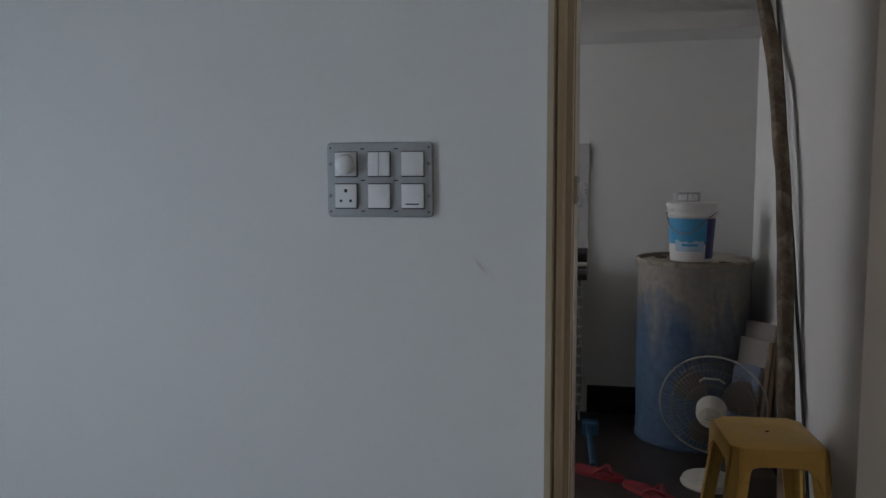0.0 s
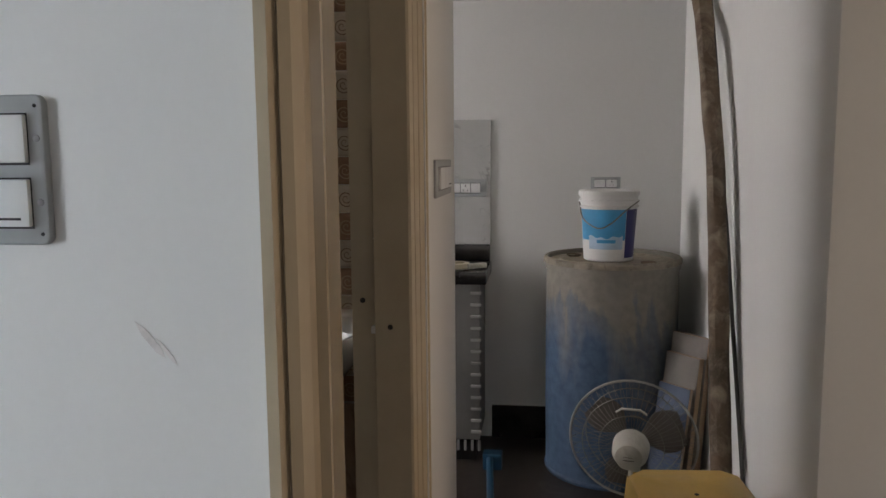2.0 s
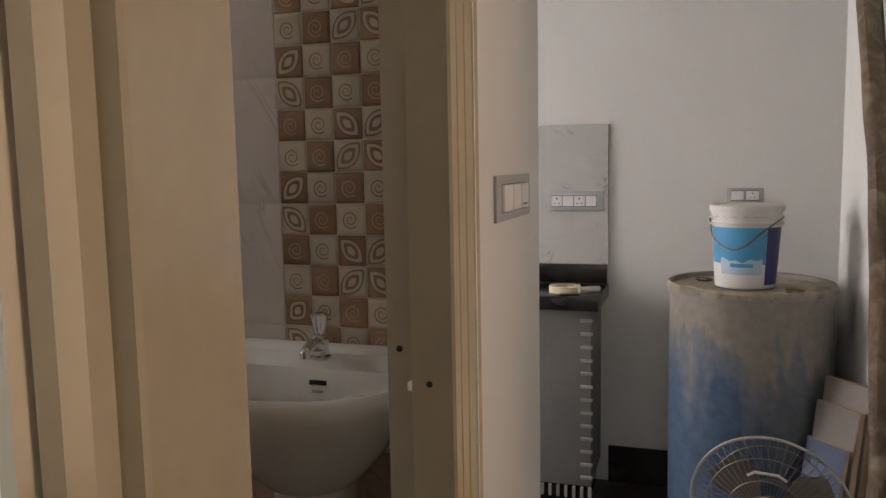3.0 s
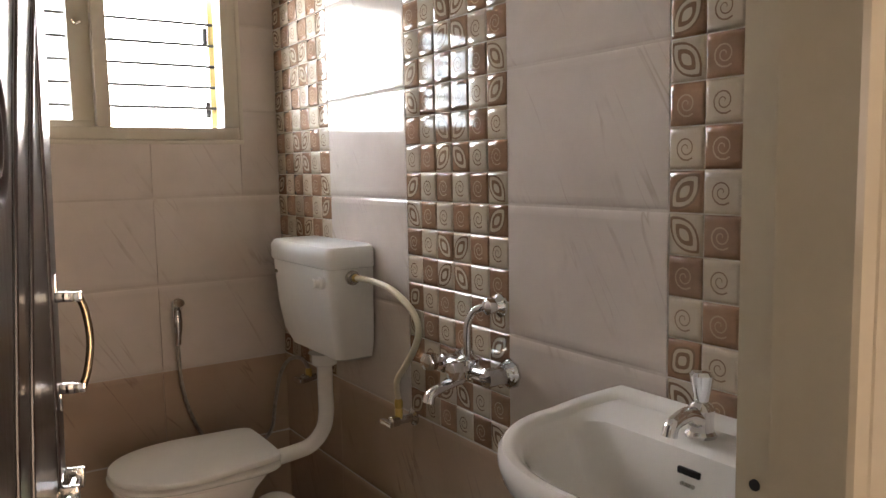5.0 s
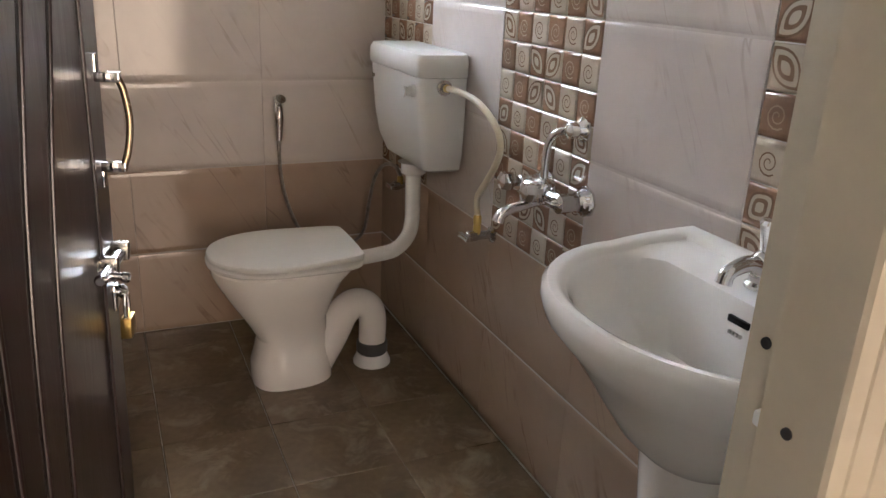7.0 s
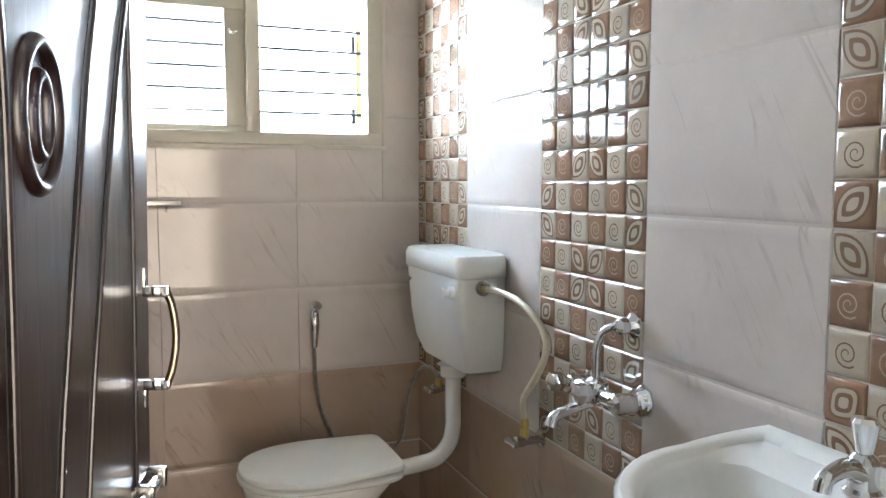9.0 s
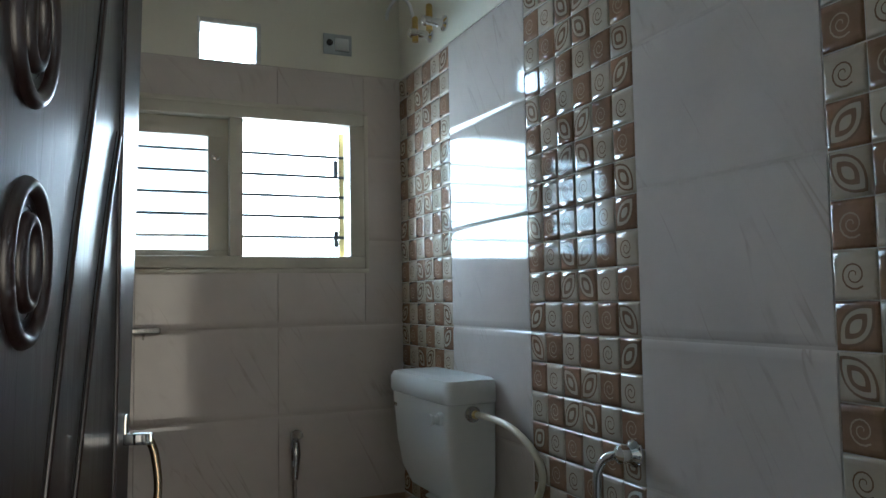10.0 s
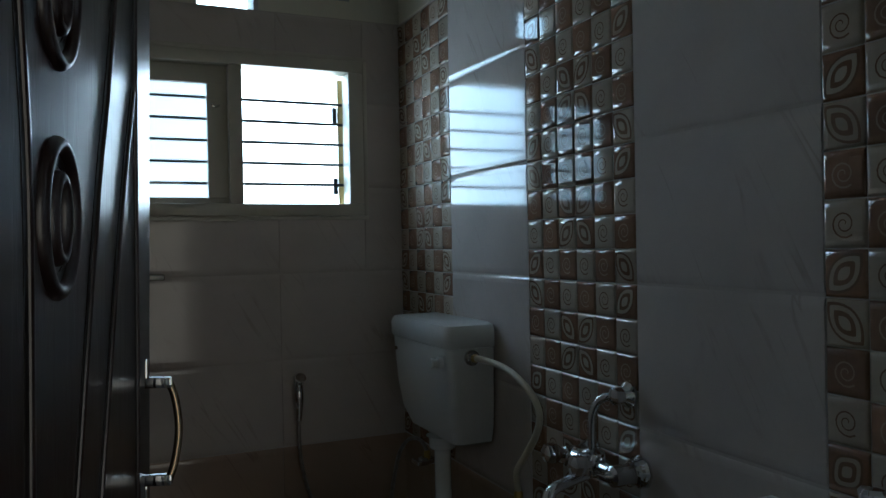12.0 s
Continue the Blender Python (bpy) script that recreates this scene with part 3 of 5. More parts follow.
# ---- bathroom window: two lights, bars, one sash shut and one swung out ----
def bathroom_window():
    w = tagged(new("window_1"), label="cream wooden window with iron bars, one sash open", kind="structure")
    x0, x1 = XF - 0.07, XF + 0.012
    f = 0.042
    ym = 1.919
    for name, a, b in (("window_frame", (x0, WY0, WZ0), (x1, WY1, WZ0 + f)), ("window_frame", (x0, WY0, WZ1 - f), (x1, WY1, WZ1)),
                       ("window_frame", (x0, WY0, WZ0 + f), (x1, WY0 + f, WZ1 - f)), ("window_frame", (x0, WY1 - f - 0.012, WZ0 + f), (x1, WY1, WZ1 - f)),
                       ("mullion", (x0, ym - 0.012, WZ0 + f), (x1 - 0.003, ym + 0.032, WZ1 - f))):
        bm = bmesh.new()
        block(bm, a, b, 0.005)
        part(name, bm, WINDOW_PAINT, w)
    # casing strip proud of the tiles
    c = 0.016
    for a, b in (((XF - 0.004, WY0 - c, WZ0 - c), (XF + 0.010, WY1 + c, WZ0)), ((XF - 0.004, WY0 - c, WZ1), (XF + 0.010, WY1 + c, WZ1 + c)),
                 ((XF - 0.004, WY1, WZ0), (XF + 0.010, WY1 + c, WZ1)), ((XF - 0.004, WY0 - c, WZ0), (XF + 0.010, WY0, WZ1))):
        bm = bmesh.new()
        block(bm, a, b, 0.004)
        part("casing", bm, WINDOW_PAINT, w)
    # closed sash in the left light
    s0, s1, z0, z1 = WY0 + f, ym - 0.012, WZ0 + f, WZ1 - f
    e = 0.048
    xs0, xs1 = XF - 0.062, XF - 0.03
    bm = bmesh.new()
    for a, b in (((xs0, s0, z0), (xs1, s1, z0 + 0.022)), ((xs0, s0, z1 - 0.062), (xs1, s1, z1)), ((xs0, s0, z0 + 0.022), (xs1, s0 + e, z1 - 0.062)), ((xs0, s1 - e - 0.018, z0 + 0.022), (xs1, s1, z1 - 0.062))):
        block(bm, a, b, 0.003)
    sash = part("sash", bm, WINDOW_PAINT, w, "cream closed window sash")
    pane = part("pane", boxes(((xs0 + 0.012, s0 + e, z0 + 0.02), (xs0 + 0.016, s1 - e, z1 - 0.06))), GLASS, sash, "clear window pane", smooth=False)
    pane.visible_shadow = False
    bm = bmesh.new()
    tube(bm, [(xs1, s1 - 0.03, 1.80), (xs1 + 0.02, s1 - 0.03, 1.80), (xs1 + 0.022, s1 - 0.045, 1.793), (xs1 + 0.022, s1 - 0.055, 1.805)], 0.004, 8)
    part("latch", bm, CHROME, sash, "small chrome window latch")
    # the right sash swings outwards, seen on its edge
    bm = bmesh.new()
    block(bm, (-0.34, 0.0, z0 + 0.005), (0.0, 0.026, z1 - 0.005), 0.003)
    bm.transform(pose(XF - 0.10, 2.312, 0, 0, 0, -17))
    swung = part("open_sash", bm, SASH, w, "pale yellow sash swung open outwards")
    for z in (1.80, 1.54):
        bm = bmesh.new()
        block(bm, (XF - 0.112, 2.294, z - 0.03), (XF - 0.096, 2.311, z + 0.03), 0.003)
        part("hinge", bm, IRON, swung, "dark steel hinge")
    for k in range(5):
        z = 1.838 - 0.0735 * k
        bm = bmesh.new()
        tube(bm, [(XF - 0.085, WY0 + 0.01, z), (XF - 0.085, WY1 - 0.01, z)], 0.0055, 8, False)
        part("bar", bm, IRON, w, "thin black iron bar")
    # rough lining of the vent hole
    bm = bmesh.new()
    block(bm, (X0 + 0.004, VY0 - 0.002, VZ0 - 0.002), (X1 + 0.002, VY0 + 0.008, VZ1 + 0.002), 0.002)
    block(bm, (X0 + 0.004, VY1 - 0.014, VZ0 + 0.004), (X1 + 0.002, VY1 + 0.002, VZ1 - 0.008), 0.002)
    block(bm, (X0 + 0.004, VY0 + 0.008, VZ1 - 0.016), (X1 + 0.002, VY1 + 0.002, VZ1 + 0.002), 0.005)
    structure("vent_lining", bm, VENT_PLASTER, "rough cement lining of a square vent hole")


bathroom_window()


# ---- sanitary ware ----
def oval(cx, cy, hx, front, back, z, n=36, power=2.3, square=0.0):
    """A closed egg-shaped loop; front and back are its reach along -y and +y."""
    out = []
    for k in range(n):
        a = 2 * math.pi * k / n
        c, s = math.cos(a), math.sin(a)
        p = power if s < 0 else power + square
        x = hx * math.copysign(abs(c) ** (2 / p), c)
        y = (back if s > 0 else front) * math.copysign(abs(s) ** (2 / p), s)
        out.append(Vector((cx + x, cy + y, z)))
    return out


def toilet():
    t = thing("toilet", (-1.935, 2.02, ZF), "white ceramic floor toilet with closed lid", "toilet")
    bm = bmesh.new()
    rings(bm, [oval(0, 0, 0.104, 0.108, 0.15, 0.0, power=2.6), oval(0, 0, 0.105, 0.110, 0.15, 0.025, power=2.6), oval(0, 0.0, 0.103, 0.108, 0.148, 0.07, power=2.5), oval(0, 0.0, 0.092, 0.096, 0.142, 0.115, power=2.4), oval(0, 0.0, 0.086, 0.088, 0.138, 0.155),
               oval(0, -0.005, 0.112, 0.118, 0.14, 0.22), oval(0, -0.01, 0.142, 0.158, 0.17, 0.29), oval(0, -0.01, 0.165, 0.192, 0.20, 0.35), oval(0, -0.01, 0.176, 0.208, 0.235, 0.385), oval(0, -0.01, 0.178, 0.21, 0.24, 0.405), oval(0, -0.01, 0.172, 0.204, 0.234, 0.412)])
    part("bowl", bm, CERAMIC, t)
    bm = bmesh.new()
    rings(bm, [oval(0, 0.0, 0.178, 0.225, 0.23, 0.4135, square=3), oval(0, 0, 0.184, 0.231, 0.233, 0.418, square=3), oval(0, 0, 0.184, 0.231, 0.233, 0.426, square=3), oval(0, 0, 0.178, 0.225, 0.23, 0.4295, square=3)])
    part("seat", bm, PLASTIC, t, "white plastic seat ring")
    bm = bmesh.new()

    def lid_loop(k, z):
        pts = []
        for p in oval(0, 0, 0.183 * k, 0.228 * k, 0.225, z, 60, 2.2, 16):
            f = max(0.0, min(1.0, (p.y + 0.03) / 0.25))
            pts.append(Vector((p.x * (1 - 0.17 * f * f), p.y, p.z + 0.004 * f)))
        return pts

    rings(bm, [lid_loop(0.965, 0.4325), lid_loop(0.995, 0.4345), lid_loop(1.0, 0.4375), lid_loop(1.0, 0.444), lid_loop(0.985, 0.449), lid_loop(0.9, 0.452), lid_loop(0.5, 0.454)])
    part("lid", bm, PLASTIC, t, "closed white plastic lid")
    for x in (-0.07, 0.07):
        bm = bmesh.new()
        tube(bm, [(x - 0.02, 0.232, 0.425), (x + 0.02, 0.232, 0.425)], 0.012, 12, False)
        part("hinge", bm, PLASTIC, t)
    bm = bmesh.new()
    tube(bm, [(0, 0.10, 0.045), (0, 0.155, 0.13), (0, 0.197, 0.198), (0, 0.24, 0.228), (0, 0.282, 0.212), (0, 0.30, 0.17), (0, 0.30, 0.08)], 0.045, 20, radii=(0.066, 0.060, 0.053, 0.049, 0.048, 0.047, 0.046))
    part("trap", bm, CERAMIC, t, "white ceramic trap outlet")
    bm = bmesh.new()
    lathe(bm, [(0.049, 0.04), (0.053, 0.045), (0.053, 0.078), (0.049, 0.083)], (0, 0.30, 0), seg=20)
    part("collar", bm, RUBBER, t, "dark rubber collar")
    bm = bmesh.new()
    lathe(bm, [(0.064, 0.0), (0.064, 0.01), (0.057, 0.024), (0.052, 0.04)], (0, 0.30, 0), seg=20)
    part("floor_socket", bm, PLASTIC, t, "white plastic floor socket")


toilet()


def cistern():
    x0, x1, y0, y1 = -2.13, -1.685, 2.365, YB - 0.003
    c = thing("cistern", ((x0 + x1) / 2, y1, 0.745), "white plastic flush cistern mounted on the tiled wall", "cistern")
    hw = (x1 - x0) / 2
    dp = y1 - y0

    def loop(x_lo, x_hi, d, z, r=0.025):
        out = []
        for cx, cy, a0 in ((x_hi - r, -r * 0.2, 0), (x_lo + r, -r * 0.2, 90), (x_lo + r, -d + r, 180), (x_hi - r, -d + r, 270)):
            for k in range(5):
                a = radians(a0 + 22.5 * k)
                out.append(Vector((cx + r * math.cos(a), cy + (r if a0 >= 180 else r * 0.2) * math.sin(a), z)))
        return out

    bm = bmesh.new()
    rings(bm, [loop(-hw + 0.11, hw - 0.05, dp * 0.62, 0.0), loop(-hw + 0.075, hw - 0.025, dp * 0.78, 0.012), loop(-hw + 0.03, hw - 0.012, dp * 0.86, 0.06), loop(-hw + 0.015, hw - 0.008, dp * 0.93, 0.14), loop(-hw + 0.006, hw - 0.004, dp * 0.985, 0.27), loop(-hw + 0.006, hw - 0.004, dp * 0.985, 0.283)])
    part("tank", bm, PLASTIC, c)
    bm = bmesh.new()
    rings(bm, [loop(-hw, hw, dp, 0.285), loop(-hw - 0.002, hw + 0.002, dp + 0.004, 0.292), loop(-hw - 0.002, hw + 0.002, dp + 0.004, 0.332), loop(-hw + 0.006, hw - 0.006, dp - 0.004, 0.347), loop(-hw + 0.03, hw - 0.03, dp - 0.03, 0.351, 0.02)])
    part("lid", bm, PLASTIC, c, "rounded white cistern lid")
    bm = bmesh.new()
    lathe(bm, [(0.018, 0), (0.018, 0.012), (0.012, 0.016), (0.012, 0.026), (0.016, 0.03), (0.014, 0.036)], (hw - 0.045, -dp * 0.985, 0.245), (0, -1, 0), 16)
    part("flush_knob", bm, PLASTIC, c, "white flush knob")
    bm = bmesh.new()
    block(bm, (-hw + 0.03, -dp * 0.99 - 0.001, 0.24), (-hw + 0.055, -dp * 0.98, 0.25), 0.002)
    part("badge", bm, STEEL, c, "tiny grey badge")
    bm = bmesh.new()
    lathe(bm, [(0.022, -0.002), (0.022, 0.008), (0.013, 0.009), (0.013, 0.022)], (hw - 0.004, -0.075, 0.258), (1, 0, 0), 16)
    part("inlet_nut", bm, STEEL, c, "grey inlet nut")
    bm = bmesh.new()
    lathe(bm, [(0.034, -0.04), (0.04, -0.035), (0.04, -0.002), (0.05, 0.0)], (0.02, -0.08, 0.0), seg=18)
    part("outlet_nut", bm, PLASTIC, c)
    f = thing("flush_pipe", (-1.888, 2.435, 0.45), "white plastic flush pipe curving into the toilet", "pipe")
    bm = bmesh.new()
    tube(bm, [(0, 0, 0.275), (0, 0, 0.16), (0, 0, 0.10), (-0.004, -0.012, 0.045), (-0.015, -0.05, 0.0), (-0.03, -0.11, -0.018), (-0.045, -0.2, -0.03)], 0.0245, 16)
    part("pipe", bm, PLASTIC, f)
    h = thing("inlet_hose", (-1.66, 2.44, 0.6), "cream plastic water hose curving from the cistern", "hose")
    bm = bmesh.new()
    tube(bm, [(-0.012, 0.0, 0.404), (0.08, -0.004, 0.408), (0.186, -0.006, 0.402), (0.267, -0.006, 0.379), (0.324, -0.006, 0.346), (0.342, -0.006, 0.307), (0.316, -0.004, 0.258), (0.265, 0.0, 0.204), (0.20, 0.012, 0.150), (0.173, 0.024, 0.115), (0.173, 0.028, 0.085)], 0.0085, 10)
    part("hose_tube", bm, CREAM_PIPE, h)
    for at, ax in (((-0.02, 0, 0.404), (1, 0, 0)), ((0.173, 0.028, 0.06), (0, 0, 1))):
        bm = bmesh.new()
        lathe(bm, [(0.011, 0), (0.012, 0.004), (0.012, 0.02), (0.009, 0.026)], at, ax, 8)
        part("brass_nut", bm, BRASS, h, "brass hose nut")
    angle_valve("angle_valve", (-1.487, YB, 0.625), "chrome angle valve with brass fitting on tiles", 0)


def angle_valve(name, at, label, turn):
    v = thing(name, at, label, "valve", turn=turn)
    bm = bmesh.new()
    lathe(bm, [(0.024, 0.0), (0.024, 0.004), (0.012, 0.01), (0.012, 0.05), (0.015, 0.052), (0.015, 0.075), (0.01, 0.08)], (0, 0, 0), (0, -1, 0), 16)
    part("body", bm, STEEL, v)
    bm = bmesh.new()
    lathe(bm, [(0.011, 0), (0.011, 0.03), (0.009, 0.034)], (0, -0.05, 0), (0, 0, 1), 12)
    part("outlet", bm, BRASS, v, "brass outlet")
    bm = bmesh.new()
    block(bm, (-0.028, -0.095, -0.007), (0.028, -0.08, 0.007), 0.004)
    part("handle", bm, CHROME, v, "chrome cross handle")


cistern()


def basin():
    b = thing("wash_basin", (-0.465, YB - 0.003, ZF), "white ceramic pedestal wash basin", "basin")

    def loop(hx, front, back, z, n=48, flat=0.9):
        """D-shaped loop; back is how far it stays from the wall."""
        out = []
        for k in range(n):
            a = 2 * math.pi * k / n
            c, s = math.cos(a), math.sin(a)
            if s < 0:
                x, y = hx * math.copysign(abs(c) ** 0.92, c), (front - 0.16) * s - 0.16
            else:
                u, k = a / math.pi, flat
                if 0.25 <= u <= 0.75:
                    x, y = hx * k * (1 - 4 * (u - 0.25)), -back
                else:
                    v = min(u, 1 - u) * 4
                    x, y = math.copysign(hx * (1 - (1 - k) * v * v), c), -0.16 + (0.16 - back) * v
            out.append(Vector((x, y, z)))
        return out

    h = 0.838
    bm = bmesh.new()
    rings(bm, [loop(0.10, 0.25, 0.06, h - 0.255), loop(0.135, 0.28, 0.03, h - 0.225), loop(0.18, 0.315, 0.004, h - 0.17), loop(0.23, 0.36, 0.0, h - 0.10), loop(0.274, 0.402, 0.0, h - 0.05), loop(0.28, 0.41, 0.0, h - 0.024), loop(0.278, 0.409, 0.0, h - 0.008), loop(0.271, 0.402, 0.004, h),
               loop(0.259, 0.391, 0.018, h - 0.001), loop(0.25, 0.382, 0.03, h - 0.005), loop(0.246, 0.377, 0.036, h - 0.012), loop(0.242, 0.372, 0.085, h - 0.015, flat=0.86), loop(0.236, 0.367, 0.106, h - 0.022, flat=0.78), loop(0.23, 0.36, 0.112, h - 0.036, flat=0.74), loop(0.205, 0.335, 0.122, h - 0.10, flat=0.68), loop(0.16, 0.295, 0.136, h - 0.148, flat=0.62), loop(0.09, 0.255, 0.165, h - 0.164, flat=0.6), loop(0.02, 0.222, 0.2, h - 0.168, flat=0.6)])
    for v in bm.verts:                                      # the back ledge rises a little to the wall
        if v.co.z > h - 0.03:
            v.co.z += 0.022 * max(0.0, 1 + v.co.y / 0.16)
    part("bowl", bm, CERAMIC, b)
    bm = bmesh.new()
    rings(bm, [loop(0.085, 0.26, 0.08, 0.0), loop(0.085, 0.26, 0.08, 0.02), loop(0.07, 0.23, 0.08, 0.12), loop(0.068, 0.225, 0.08, 0.4), loop(0.085, 0.24, 0.07, 0.57), loop(0.098, 0.25, 0.06, 0.6)])
    part("pedestal", bm, CERAMIC, b)
    bm = bmesh.new()
    block(bm, (-0.018, -0.1185, h - 0.05), (0.024, -0.1125, h - 0.039), 0.0015)
    part("overflow_slot", bm, DARK, b, "dark overflow slot")
    for k in range(4):
        bm = bmesh.new()
        block(bm, (-0.010 + 0.007 * k, -0.1215, h - 0.067), (-0.0055 + 0.007 * k, -0.1165, h - 0.062))
        part("faded_print", bm, STEEL, b, "tiny faded grey print")
    bm = bmesh.new()
    lathe(bm, [(0.02, 0), (0.02, 0.004), (0.012, 0.005)], (0, -0.215, h - 0.168), seg=16)
    part("drain", bm, CHROME, b, "chrome drain ring")
    t = thing("pillar_tap", (-0.478, 2.448, 0.874), "chrome pillar tap standing on the basin ledge", "tap", turn=2)
    bm = bmesh.new()
    lathe(bm, [(0.026, 0), (0.026, 0.005), (0.021, 0.010), (0.020, 0.03), (0.0225, 0.045), (0.017, 0.053), (0.012, 0.057)], seg=24)
    part("body", bm, CHROME, t)
    bm = bmesh.new()
    tube(bm, [(0, -0.008, 0.030), (0, -0.034, 0.041), (0, -0.060, 0.038), (0, -0.076, 0.030), (0, -0.080, 0.016)], 0.012, 16, radii=(0.0175, 0.0135, 0.0118, 0.012, 0.0128))
    part("spout", bm, CHROME, t, "short curved chrome spout")
    bm = bmesh.new()
    loops = []
    for r, z, deep in ((0.010, 0.054, 0.0), (0.013, 0.060, 0.12), (0.017, 0.076, 0.24), (0.021, 0.094, 0.26), (0.022, 0.101, 0.22), (0.016, 0.107, 0.12), (0.006, 0.108, 0.0)):
        loops.append([Vector((r * (1 - deep * (0.5 - 0.5 * math.cos(4 * a))) * math.cos(a), r * (1 - deep * (0.5 - 0.5 * math.cos(4 * a))) * math.sin(a), z)) for a in (2 * math.pi * k / 32 for k in range(32))])
    rings(bm, loops)
    part("knob", bm, CHROME, t, "fluted chrome knob")


basin()


def wall_mixer():
    m = thing("wall_mixer", (-1.13, YB - 0.007, 0.845), "chrome wall mixer with shower bend pipe on mosaic", "tap")
    bm = bmesh.new()
    tube(bm, [(-0.085, -0.062, 0), (0.085, -0.062, 0)], 0.017, 16, False)
    lathe(bm, [(0.012, -0.03), (0.026, -0.022), (0.03, 0.0), (0.026, 0.022), (0.012, 0.03)], (0, -0.062, 0.006), (0, 0, 1), 20)
    part("body", bm, CHROME, m)
    for x in (-0.085, 0.085):
        bm = bmesh.new()
        lathe(bm, [(0.036, 0.0), (0.036, 0.006), (0.03, 0.014), (0.021, 0.034), (0.021, 0.05)], (x, 0, 0), (0, -1, 0), 8)
        part("wall_flange", bm, CHROME, m, "faceted chrome wall flange")
        bm = bmesh.new()
        lathe(bm, [(0.02, 0.04), (0.022, 0.05), (0.022, 0.075), (0.014, 0.082)], (x, 0, 0), (0, -1, 0), 16)
        part("inlet", bm, CHROME, m)
    for x in (-0.085, 0.02):
        bm = bmesh.new()
        lathe(bm, [(0.012, 0.08), (0.012, 0.092), (0.021, 0.097), (0.023, 0.112), (0.021, 0.126), (0.01, 0.131)], (x, 0, 0.0), (0, -1, 0.1), 6)
        part("knob", bm, CHROME, m, "faceted chrome knob")
    bm = bmesh.new()
    tube(bm, [(0.0, -0.065, -0.01), (0.0, -0.10, -0.022), (0, -0.145, -0.032), (0, -0.166, -0.042), (0, -0.172, -0.058)], 0.013, 12, radii=(0.016, 0.012, 0.012, 0.013, 0.0155))
    part("spout", bm, CHROME, m)
    bm = bmesh.new()
    tube(bm, [(0.0, -0.062, 0.03), (0.0, -0.062, 0.08), (0.004, -0.06, 0.115), (0.016, -0.052, 0.14), (0.034, -0.038, 0.15), (0.045, -0.008, 0.152)], 0.0095, 12)
    part("bend_pipe", bm, CHROME, m)
    bm = bmesh.new()
    lathe(bm, [(0.028, 0.0), (0.028, 0.005), (0.018, 0.016), (0.013, 0.03)], (0.047, 0, 0.152), (0, -1, 0), 16)
    lathe(bm, [(0.016, 0.018), (0.018, 0.024), (0.018, 0.04), (0.008, 0.046)], (0.047, 0, 0.152), (0, -1, 0), 12)
    part("stop_valve", bm, CHROME, m)


wall_mixer()


def shower():
    s = thing("shower_head", (-1.185, YB - 0.007, 2.12), "grey plastic shower head with lilac face", "shower")
    bm = bmesh.new()
    lathe(bm, [(0.026, 0), (0.026, 0.004), (0.014, 0.012)], (0, 0, 0.02), (0, -1, 0), 18)
    part("wall_flange", bm, CHROME, s)
    bm = bmesh.new()
    tube(bm, [(0, 0, 0.02), (0.005, -0.05, 0.035), (0.005, -0.10, 0.032), (0.0, -0.135, 0.012)], 0.010, 12)
    part("arm", bm, STEEL, s)
    bm = bmesh.new()
    lathe(bm, [(0.014, 0.0), (0.017, 0.015), (0.022, 0.03), (0.036, 0.055), (0.04, 0.062)], (0.0, -0.13, 0.015), (-0.25, -0.6, -0.75), 24)
    part("head", bm, STEEL, s, "grey shower head shell")
    q = Vector((-0.25, -0.6, -0.75)).normalized()
    bm = bmesh.new()
    lathe(bm, [(0.04, 0.0), (0.037, 0.005), (0.01, 0.007)], Vector((0, -0.13, 0.015)) + q * 0.062, q, 24)
    face = part("spray_face", bm, LILAC, s, "lilac spray face")
    side = q.orthogonal().normalized()
    up = q.cross(side)
    for r, n in ((0.012, 6), (0.024, 10)):
        for k in range(n):
            a = 2 * math.pi * k / n
            p = Vector((0, -0.13, 0.015)) + q * 0.068 + (side * math.cos(a) + up * math.sin(a)) * r
            bm = bmesh.new()
            lathe(bm, [(0.002, 0), (0.0015, 0.004)], p, q, 6)
            part("nozzle", bm, STEEL, face)
    # capped geyser pipes high in the corner
    for x, z in ((-2.12, 2.20), (-2.0, 2.20)):
        g = thing("pipe_stub", (x, YB + 0.003, z), "short brass pipe stub with chrome valve", "pipe", "geyser pipe stubs")
        bm = bmesh.new()
        lathe(bm, [(0.026, 0), (0.026, 0.005), (0.013, 0.012), (0.013, 0.05), (0.017, 0.054), (0.017, 0.075), (0.01, 0.08)], (0, 0, 0), (0, -1, 0), 14)
        part("valve_body", bm, CHROME, g)
        bm = bmesh.new()
        lathe(bm, [(0.011, -0.03), (0.011, 0.05), (0.008, 0.055)], (0, -0.055, 0), (0, 0, 1), 12)
        part("outlet", bm, BRASS, g, "brass outlet")
    l = thing("pipe_loop", (-2.12, 2.46, 2.25), "thin white connection hose in an arc", "hose")
    bm = bmesh.new()
    tube(bm, [(0, 0, 0), (-0.02, -0.01, 0.06), (-0.07, -0.03, 0.09), (-0.13, -0.04, 0.07), (-0.15, -0.04, 0.04)], 0.006, 8)
    part("hose_tube", bm, PLASTIC, l)
    l = thing("white_strap", (-2.0, 2.455, 2.17), "thin white plastic tie hanging from the pipe", "strap")
    bm = bmesh.new()
    tube(bm, [(0.0, 0, 0.02), (0.05, -0.005, 0.0), (0.10, -0.005, -0.022)], 0.003, 6)
    part("tie", bm, PLASTIC, l)


shower()


